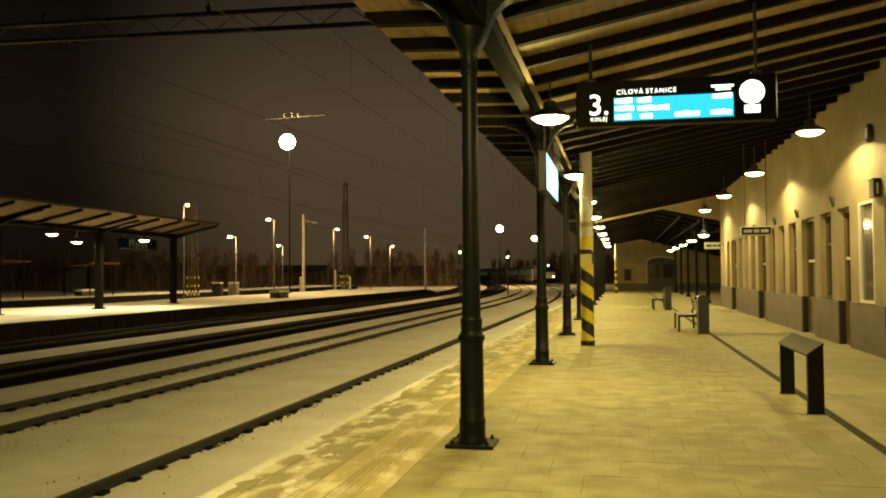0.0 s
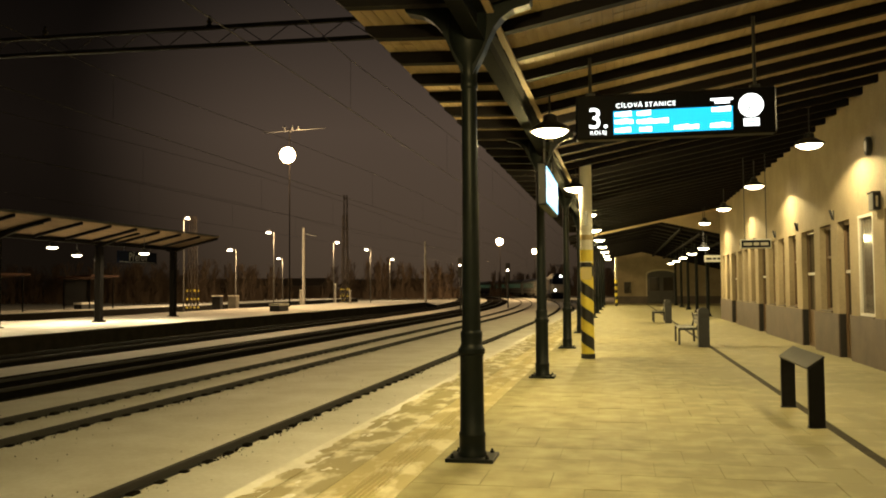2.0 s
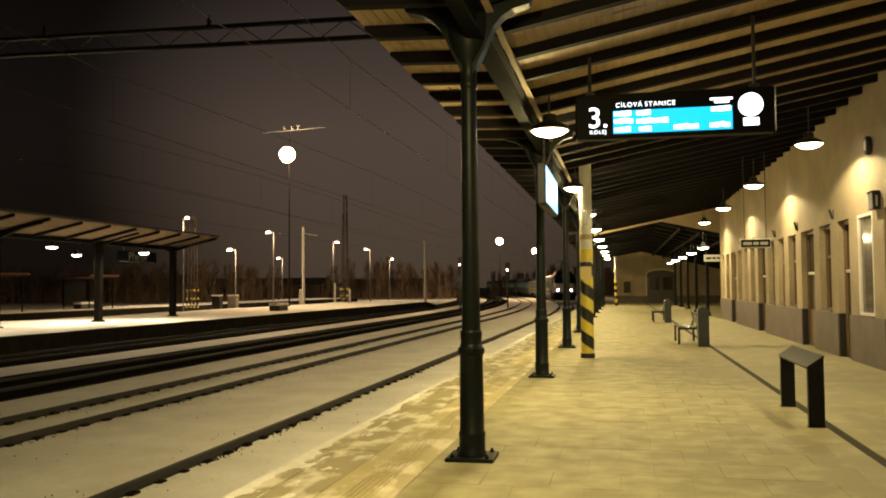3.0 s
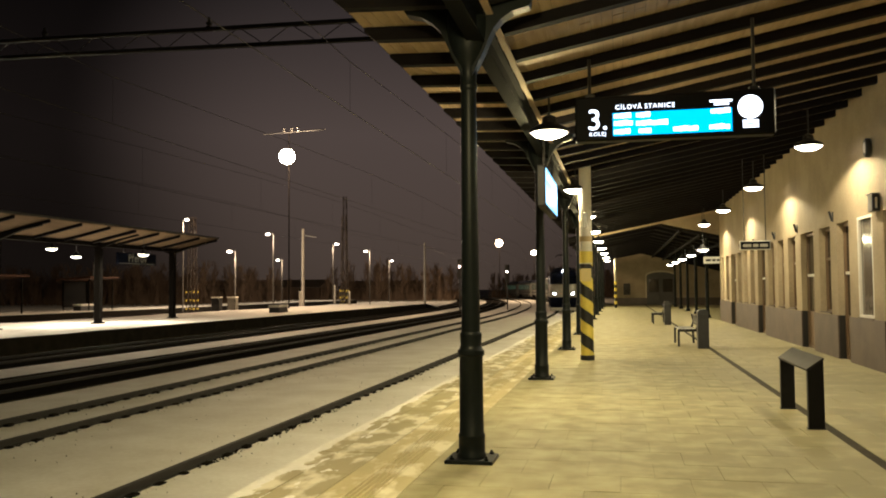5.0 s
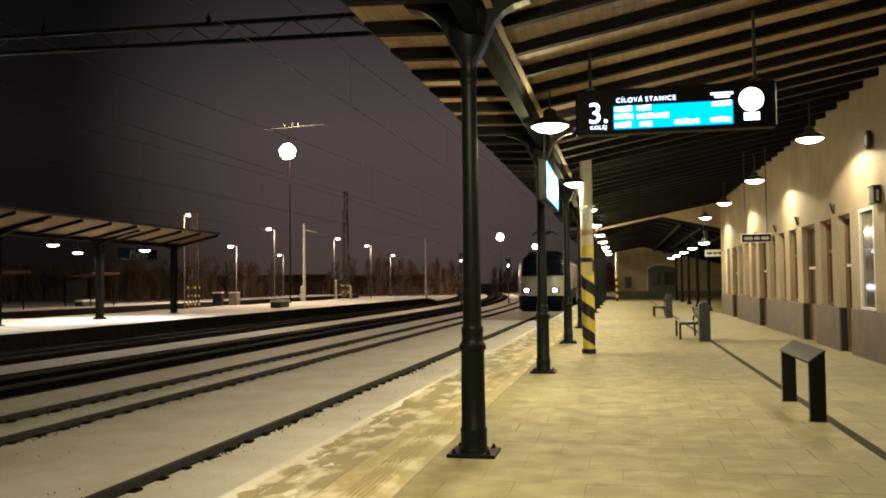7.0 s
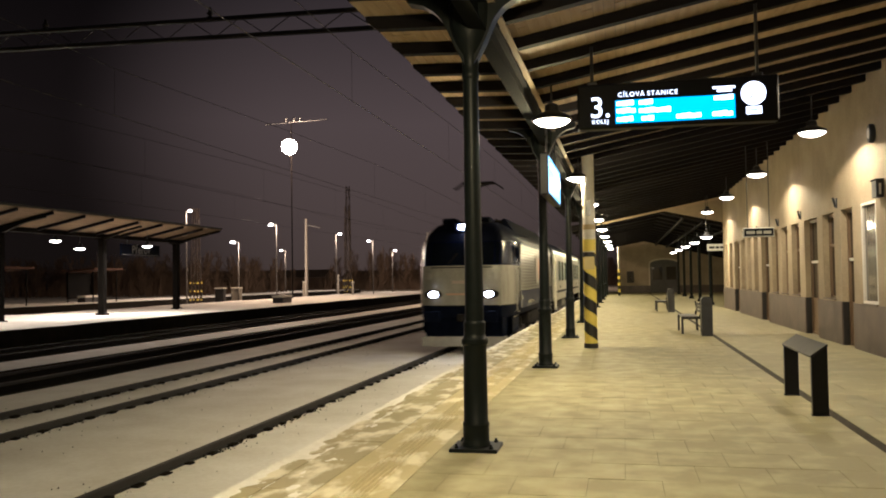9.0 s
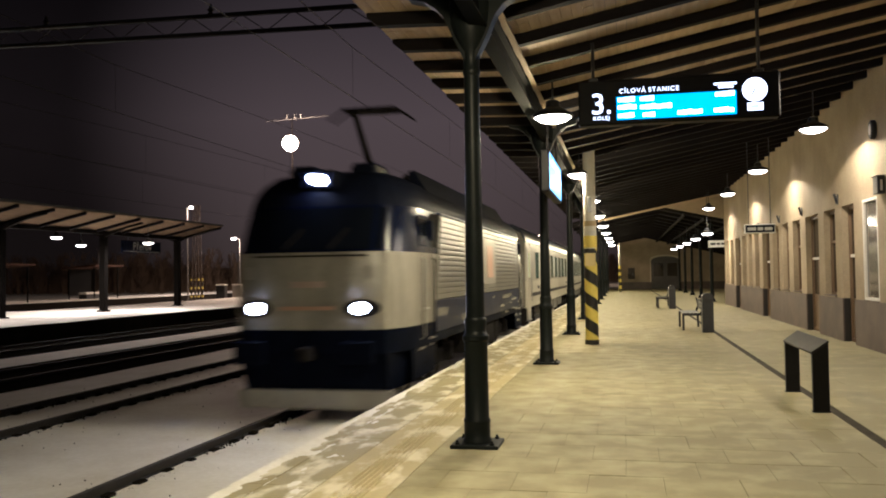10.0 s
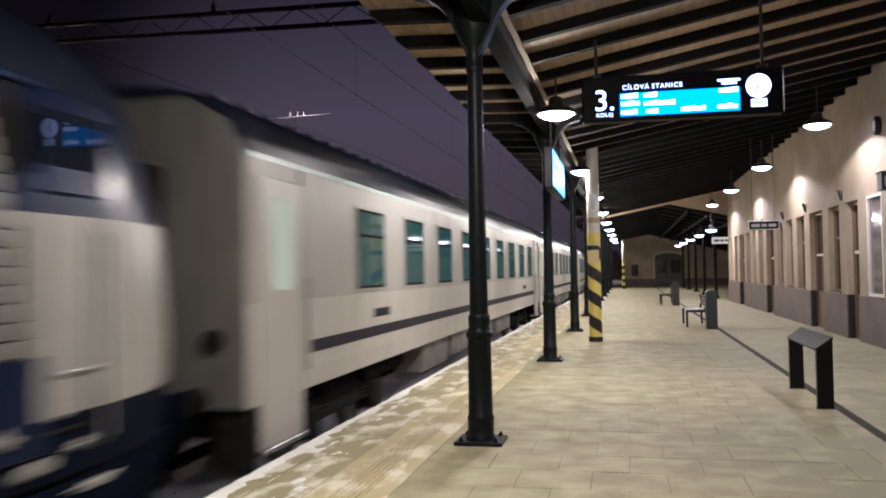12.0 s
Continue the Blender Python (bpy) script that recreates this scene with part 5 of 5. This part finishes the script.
            for y0, y1, z0, z1 in ((7.19, 7.13, 2.70, 3.26), (6.53, 6.47, 2.70, 3.26), (7.13, 6.53, 2.70, 2.76), (7.13, 6.53, 3.2, 3.26)):
                part("window_frame", Shape().box(s * 1.478 - 0.006, s * 1.478 + 0.014, *sorted((e * y0, e * y1)), z0, z1), SKIRT, o)
            # flat black plate in place of the shade between cab door and slats
            part("recess_shade_plate", Shape().box(s * 1.47, s * 1.492, *sorted((e * 6.28, e * 5.6)), 2.66, 3.35), UNDER, o, "dark plate painting the shade of a recess behind the cab door")
            # door seams, recessed lock plate, handle and step of the cab door
            for y0, y1, z0, z1 in ((6.30, 6.275, 1.3, 3.3), (7.0, 6.975, 1.3, 2.62), (7.0, 6.275, 1.3, 1.325)):
                part("door_seam", Shape().box(s * 1.474, s * 1.504, *sorted((e * y0, e * y1)), z0, z1), UNDER, o, "dark door seam")
            part("lock_recess", Shape().soft_box(s * 1.478 - 0.02, s * 1.478 + 0.02, *sorted((e * 6.9, e * 6.62)), 1.84, 2.08, 0.008), PLOUGH, o)
            part("door_handle", Shape().rod((s * 1.515, e * 7.02, 1.66), (s * 1.515, e * 6.7, 1.66), 0.016), GREYSTEEL, o, "bright door handle")
            for yy in (6.22, 7.08):
                part("handrail", Shape().tube([(s * 1.49, e * yy, 1.15), (s * 1.55, e * yy, 1.2), (s * 1.55, e * yy, 2.5), (s * 1.49, e * yy, 2.55)], 0.017), GREYSTEEL if yy > 7 else UNDER, o)
            for k in range(3):
                part("cab_step", Shape().soft_box(s * 1.32 - 0.12, s * 1.32 + 0.12, *sorted((e * 6.9, e * 6.45)), 0.42 + 0.27 * k, 0.455 + 0.27 * k, 0.008), UNDER, o, "grimy cab step")
            part("side_apron", Shape().soft_box(s * 1.42 - 0.02, s * 1.42 + 0.02, *sorted((e * 7.5, e * 5.85)), 0.5, 1.06, 0.01), SKIRT, o, "dark apron below the cab door")
            part("mirror", Shape().soft_box(s * 1.5 - 0.03, s * 1.5 + 0.06, *sorted((e * 6.42, e * 6.32)), 2.85, 3.2, 0.01), SKIRT, o)
        part("sand_box", Shape().soft_box(s * 1.25 - 0.16, s * 1.25 + 0.16, -6.2, -5.6, 0.62, 1.0, 0.03), UNDER, o)
    # solid mass added as underframe to keep light from the ground below
    part("underframe_light_block", Shape().soft_box(-1.0, 1.0, -6.4, 6.4, 0.5, 1.03, 0.05), UNDER, o)
    for e in (-1, 1):
        part("windscreen", front_patch(-1.16, 1.16, 2.66, 3.34, 0.012, e), CABGLASS, o, "black wrap-round windscreen", smooth=True)
        for sx in (-0.35, 0.4):
            part("wiper", Shape().tube([(sx, e * 8.50, 2.60), (sx - 0.05, e * 8.49, 2.68), (sx + 0.22, e * 8.33, 3.0)], 0.018), UNDER, o)
        part("bonnet_gap", front_patch(-0.95, 0.95, 2.545, 2.575, 0.006, e, 8, 1), UNDER, o, "dark gap under the windscreen", smooth=True)
        part("nose_badge", front_patch(-0.28, 0.28, 2.06, 2.16, 0.006, e, 4, 1), BADGE, o, "faint faded red badge")
        for sx in (-1.02, 1.02):
            part("corner_grille", front_patch(sx - 0.09, sx + 0.09, 2.2, 2.4, 0.005, e, 2, 1), PANELGREY, o)
        part("plough", Shape().prism([(-1.3, 0.12), (1.3, 0.12), (1.34, 0.42), (-1.34, 0.42)], e * 8.2, e * 8.14), PLOUGH, o, "pale snow plough")
        part("apron", Shape().hull([(sx * x, e * y, z) for sx in (-1, 1) for x, y, z in ((1.34, 6.7, 0.42), (1.42, 6.7, 1.03), (1.2, 8.16, 0.42), (1.24, 8.36, 1.03))]), SKIRT, o, "dark front apron")
        part("coupler", Shape().soft_box(-0.09, 0.09, *sorted((e * 8.35, e * 8.75)), 0.92, 1.14, 0.02), UNDER, o)
        for sx in (-0.88, 0.88):
            bf = part("buffer", Shape().rod((sx, e * 8.25, 1.06), (sx, e * 8.73, 1.06), 0.11, 14), UNDER, o)
            part("buffer_plate", Shape().soft_box(sx - 0.26, sx + 0.26, *sorted((e * 8.72, e * 8.78)), 0.88, 1.24, 0.02), SKIRT, bf)
            hood = part("headlamp_hood", front_disc(sx, 1.735, 0.29, 0.14, 0.014, e), UNDER, o)
            part("headlamp", front_disc(sx * 0.98, 1.735, 0.128, 0.092, 0.035, e), HEADLAMP if e < 0 else CABGLASS, hood, "glowing white headlamp" if e < 0 else "unlit tail lamp")
        part("front_stripe", front_patch(-0.45, 0.45, 1.71, 1.77, 0.02, e, 4, 1), LOGO, o, "thin faded red line on the nose")
        part("roof_lamp_box", Shape().soft_box(-0.3, 0.3, *sorted((e * 7.5, e * 7.98)), 3.66, 3.98, 0.04), ROOFBLUE, o)
    for x, z in ((-0.62, 4.18), (0.5, 4.2)):
        part("horn_box", Shape().soft_box(x - 0.24, x + 0.24, -7.1, -6.3, 3.9, z, 0.07), ROOFBLUE, o)
    part("roof_lamp", Shape().soft_box(-0.14, 0.14, -8.02, -7.97, 3.74, 3.90, 0.045), HEADLAMP, o, "glowing white roof headlamp")
    # snow packed on the skirts beside the bogies
    flake_rng = random.Random(5)
    for s in (-1, 1):
        for y, z, w, h in ((7.3, 1.35, 0.18, 0.09), (6.9, 1.2, 0.22, 0.09), (6.5, 1.12, 0.2, 0.07), (6.1, 1.34, 0.2, 0.07), (5.6, 1.14, 0.16, 0.06), (5.0, 1.47, 0.7, 0.05), (4.3, 1.38, 0.35, 0.035), (4.9, 1.2, 0.3, 0.03), (6.7, 1.42, 0.12, 0.1), (7.5, 1.16, 0.16, 0.1), (3.4, 1.15, 0.25, 0.03), (7.1, 0.9, 0.3, 0.05), (6.5, 0.74, 0.34, 0.045), (6.05, 0.92, 0.2, 0.06), (-6.9, 0.98, 0.3, 0.035), (-6.2, 1.0, 0.2, 0.03), (-7.0, 1.2, 0.24, 0.035), (-6.3, 1.12, 0.2, 0.03)):
            if z < 1.03:
                x_side = 1.442
            else:
                x_side = ramp_of([(0.0, 1.518), (6.2, 1.518), (6.4, 1.49), (7.0, 1.45), (7.8, 1.34)], abs(y)) + 0.004
            n, x0 = 14, s * x_side
            rim = [(w * math.cos(6.283 * i / n) * flake_rng.uniform(0.5, 1.3), h * math.sin(6.283 * i / n) * flake_rng.uniform(0.4, 1.4)) for i in range(n)]
            verts = [(x0 + s * 0.03, y, z)] + [(x0 + s * 0.024, y + 0.6 * a, z + 0.6 * b) for a, b in rim] + [(x0 - s * 0.03, y + a, z + b) for a, b in rim]
            faces = [(0, 1 + i, 1 + (i + 1) % n) for i in range(n)] + [(1 + i, 1 + n + i, 1 + n + (i + 1) % n, 1 + (i + 1) % n) for i in range(n)]
            part("snow_crust", Shape().add(verts, faces), PACKED, o, "crust of packed snow", smooth=True)
    # roof equipment
    for y0, y1, w, z in ((-3.6, -1.8, 0.7, 4.32), (-1.5, 0.6, 0.6, 4.26), (0.9, 2.4, 0.8, 4.36), (2.7, 4.4, 0.6, 4.3)):
        part("roof_box", Shape().soft_box(-w, w, y0, y1, 3.95, z, 0.04), UNDER, o)
    for y in (-4.2, -3.9, 4.7, 5.2):
        for x in (-0.5, 0.5):
            part("roof_insulator", Shape().lathe([(0.05, 3.98), (0.1, 4.04), (0.05, 4.09), (0.1, 4.14), (0.05, 4.2), (0.08, 4.25), (0.03, 4.3)], 10, (x, y, 0)), UNDER, o)
    part("roof_cable", Shape().rod((0.5, -4.2, 4.3), (0.5, 4.7, 4.3), 0.025), UNDER, o)
    # raised pantograph at the front, folded one at the rear
    pan = part("pantograph", Shape().rod((-0.45, -5.4, 4.05), (0.45, -5.4, 4.05), 0.05).rod((-0.45, -4.6, 4.05), (0.45, -4.6, 4.05), 0.05).rod((-0.45, -5.4, 4.05), (-0.45, -4.6, 4.05), 0.04).rod((0.45, -5.4, 4.05), (0.45, -4.6, 4.05), 0.04), UNDER, o, "raised current collector")
    part("lower_arm", Shape().rod((0, -4.7, 4.1), (0, -6.0, 5.28), 0.075, 8, 0.055), UNDER, pan)
    part("upper_arm", Shape().rod((-0.06, -6.0, 5.28), (-0.35, -4.9, 5.48), 0.035).rod((0.06, -6.0, 5.28), (0.35, -4.9, 5.48), 0.035), UNDER, pan)
    for y in (-5.1, -4.7):
        part("contact_strip", Shape().rod((-0.55, y, 5.53), (0.55, y, 5.53), 0.04).rod((0.55, y, 5.53), (0.85, y, 5.33), 0.022).rod((-0.55, y, 5.53), (-0.85, y, 5.33), 0.022), UNDER, pan)
    part("folded_pantograph", Shape().rod((-0.5, 5.2, 4.2), (0.5, 5.2, 4.2), 0.05).rod((0, 5.2, 4.22), (0, 6.6, 4.3), 0.05).rod((-0.7, 5.4, 4.36), (0.7, 5.4, 4.36), 0.03).rod((0.2, 6.6, 4.3), (0.3, 5.4, 4.36), 0.03), UNDER, o)
    for y in (-4.35, 4.35):
        bogie(o, y, 2.5, 0.61)
    return o


# ---- coaches ----
COACHWHITE = mat("cream_white_coach_paint", (0.46, 0.44, 0.39), (0.31, 0.295, 0.25), 0.38, scale=1.6, bump=0.06, contrast=0.7, spec=0.25, stretch=(1, 2.2, 0.5))
COACHGREY = mat("light_grey_coach_band", (0.36, 0.35, 0.315), (0.25, 0.24, 0.21), 0.42, scale=1.6, spec=0.12, bump=0.05, stretch=(1, 2.2, 0.5))
COACHEND = mat("dirty_grey_coach_end", (0.18, 0.174, 0.157), (0.09, 0.085, 0.076), 0.6, scale=2.0, spec=0.1, bump=0.1, stretch=(2, 1, 0.5))
UNDERGREY = mat("snow_dusted_underfloor_box", (0.26, 0.25, 0.22), (0.08, 0.075, 0.068), 0.7, scale=3, bump=0.3, spec=0.1, contrast=0.4)
COACHROOF = mat("dark_blue_grey_coach_roof", (0.018, 0.022, 0.040), (0.010, 0.012, 0.020), 0.3, scale=2)
COACHGREEN = mat("teal_cantrail_line", (0.05, 0.13, 0.11), (0.035, 0.09, 0.075), 0.4)
COACHLINE = mat("dark_violet_stripe", (0.014, 0.011, 0.022), None, 0.5, spec=0.1)


def coach_glass(name, colour, strength, spec=0.3):
    m = glass(name, (0.02, 0.05, 0.05), 0.05, spec)
    b = m.node_tree.nodes["Principled BSDF"]
    b.inputs["Emission Color"].default_value, b.inputs["Emission Strength"].default_value = (*colour, 1), strength
    return m


TEALPANE = coach_glass("dim_lit_teal_pane", (0.16, 0.34, 0.17), 0.09)
LITPANE = coach_glass("lit_door_pane", (0.95, 0.86, 0.31), 0.34, 0.03)


def coach_ring(z, grow=0.0):
    h = ramp_of([(0.5, 1.36), (1.2, 1.41), (3.0, 1.41), (3.42, 1.40), (3.62, 1.36), (3.8, 1.24), (3.95, 1.0), (4.06, 0.6), (4.1, 0.25)], z) + grow
    e = 12.95 + grow
    front = [(-h, -e + 0.06), (-h + 0.06, -e), (h - 0.06, -e), (h, -e + 0.06)]
    return front + [(x, -y) for x, y in reversed(front)]


def coach():
    o = thing("coach", pose(0, 40, HEAD), "cream-white passenger coach with teal-lit windows and dark stripe", "coach", "train coaches")
    part("lower_side", ring_stack([0.98, 1.2, 1.96], 0, coach_ring), COACHWHITE, o, "cream-white lower side")
    part("window_band", ring_stack([1.96, 3.0, 3.36], -0.003, coach_ring), COACHGREY, o, "light grey window band")
    part("cantrail", ring_stack([3.36, 3.42], 0.004, coach_ring), COACHGREEN, o, "teal line under the roof")
    part("roof", ring_stack([3.42, 3.52, 3.62, 3.72, 3.8, 3.88, 3.95, 4.02, 4.06, 4.1], 0, coach_ring), COACHROOF, o, "dark ribbed roof", smooth=True)
    for e in (-1, 1):
        part("end_wall", Shape().prism([(-1.36, 0.98), (1.36, 0.98), (1.36, 3.4), (1.2, 3.72), (0.8, 3.95), (-0.8, 3.95), (-1.2, 3.72), (-1.36, 3.4)], *sorted((e * 12.94, e * 12.965))), COACHEND, o, "dirty grey coach end")
        for x0, x1 in ((1.38, 1.425), (-1.425, -1.38)):
            part("door_post", Shape().soft_box(x0, x1, *sorted((e * 11.63, e * 11.68)), 0.98, 3.36, 0.006), COACHGREY, o)
        part("end_lamp", Shape().lathe([(0.11, 0), (0.11, 0.05), (0.08, 0.06)], 14), UNDER, o, m=pose(1.05, e * 12.965, 1.62, 90 if e < 0 else -90))
        part("corner_step", Shape().soft_box(1.0, 1.38, *sorted((e * 12.9, e * 12.75)), 0.35, 0.98, 0.02), UNDER, o)
    # filled-in underframe, added so that the space under the coach stays dark
    part("underframe_light_block", Shape().soft_box(-0.95, 0.95, -12.6, 12.6, 0.6, 0.985, 0.04), UNDER, o)
    rib = mesh_of("roof_rib", Shape().box(-0.9, 0.9, -0.02, 0.02, 3.88, 3.975), COACHROOF)
    for s in (-1, 1):
        x = 1.411 * s
        for k in range(9):
            y = -13.2 + 3.5 + 2.42 * k + 0.6
            w = part("window", Shape().soft_box(x - 0.012, x + 0.012, y - 0.66, y + 0.66, 1.99, 3.13, 0.01), COACHGREY, o)
            part("seal", Shape().box(x + s * 0.013 - 0.001, x + s * 0.013 + 0.001, y - 0.62, y + 0.62, 2.03, 3.09), UNDER, w)
            part("pane", Shape().box(x + s * 0.016 - 0.001, x + s * 0.016 + 0.001, y - 0.58, y + 0.58, 2.07, 2.72), TEALPANE, w, "dim teal lower pane")
            part("upper_pane", Shape().box(x + s * 0.016 - 0.001, x + s * 0.016 + 0.001, y - 0.58, y + 0.58, 2.76, 3.05), TEALPANE, w)
        part("stripe", Shape().box(x - 0.004, x + 0.004, -11.4, 11.4, 1.36, 1.50), COACHLINE, o, "dark stripe along the side")
        for e in (-1, 1):
            d = part("door", Shape().soft_box(x - 0.03, x + 0.022, *sorted((e * 12.75, e * 11.7)), 0.55, 3.2, 0.012), COACHWHITE, o, "white coach door")
            part("door_pane", Shape().soft_box(x + s * 0.024 - 0.004, x + s * 0.024 + 0.004, *sorted((e * 12.5, e * 11.95)), 2.08, 3.02, 0.003), LITPANE, d, "lit door window")
            part("door_step", Shape().soft_box(x - 0.2, x + 0.06, *sorted((e * 12.7, e * 11.75)), 0.5, 0.555, 0.01), GREYSTEEL, d)
            part("grab_rail", Shape().rod((x + s * 0.05, e * 11.62, 1.2), (x + s * 0.05, e * 11.62, 2.2), 0.016), GREYSTEEL, o)
            part("lettering_bar", Shape().box(x - 0.004, x + 0.0045, *sorted((e * 9.0, e * 8.2)), 1.62, 1.74), COACHLINE, o)
        for y0, y1, z0 in ((-5.8, -3.6, 0.45), (-3.2, -0.4, 0.5), (0.2, 2.2, 0.42), (2.8, 5.6, 0.5)):
            part("under_box", Shape().soft_box(s * 1.05 - 0.25, s * 1.05 + 0.25, y0, y1, z0, 0.98, 0.03), UNDERGREY, o, "snow-dusted grey underfloor box")
    for e in (-1, 1):
        part("gangway", Shape().soft_box(-0.55, 0.55, *sorted((e * 12.94, e * 13.18)), 1.0, 3.3, 0.05), UNDER, o, "black rubber gangway")
        for sx in (-0.88, 0.88):
            part("buffer", Shape().rod((sx, e * 12.9, 1.06), (sx, e * 13.18, 1.06), 0.12, 12), UNDER, o)
    for i in range(40):
        part("roof_rib", rib, None, o, m=pose(0, -12.5 + 25.0 * i / 39, 0.09))
    for y in (-9.5, 9.5):
        bogie(o, y, 2.5, 0.46)
    return o


loco = locomotive()
coaches = [coach()]
for i in range(4):
    coaches.append(copy_thing(coaches[0], pose(0, 66 + 27 * i, HEAD)))


# ---- movement ----
def nose_at(t):
    """Where the locomotive's nose is along the line: it slows from 16 to 11 m/s, braking harder near the end."""
    if t < 9.5:
        return 157.2 - 16.2 * t + 0.174 * t * t
    return 6.40 - 12.06 * (t - 10.5) + 0.44 * (t - 10.5) ** 2


def on_track(y, half):
    """Pose of a vehicle whose middle is at y and whose bogies are half a pivot spacing away."""
    a, b = track_x(y - half), track_x(y + half)
    return pose((a + b) / 2, y, HEAD, 0, 0, math.degrees(math.atan2(a - b, 2 * half)))


def motions():
    times = [0.5 * i for i in range(25)]
    walk(loco, [(t, on_track(nose_at(t) + 8.55, 4.35)) for t in times])
    for i, c in enumerate(coaches):
        walk(c, [(t, on_track(nose_at(t) + 17.83 + 13.2 + 26.4 * i, 9.5)) for t in times])


motions()
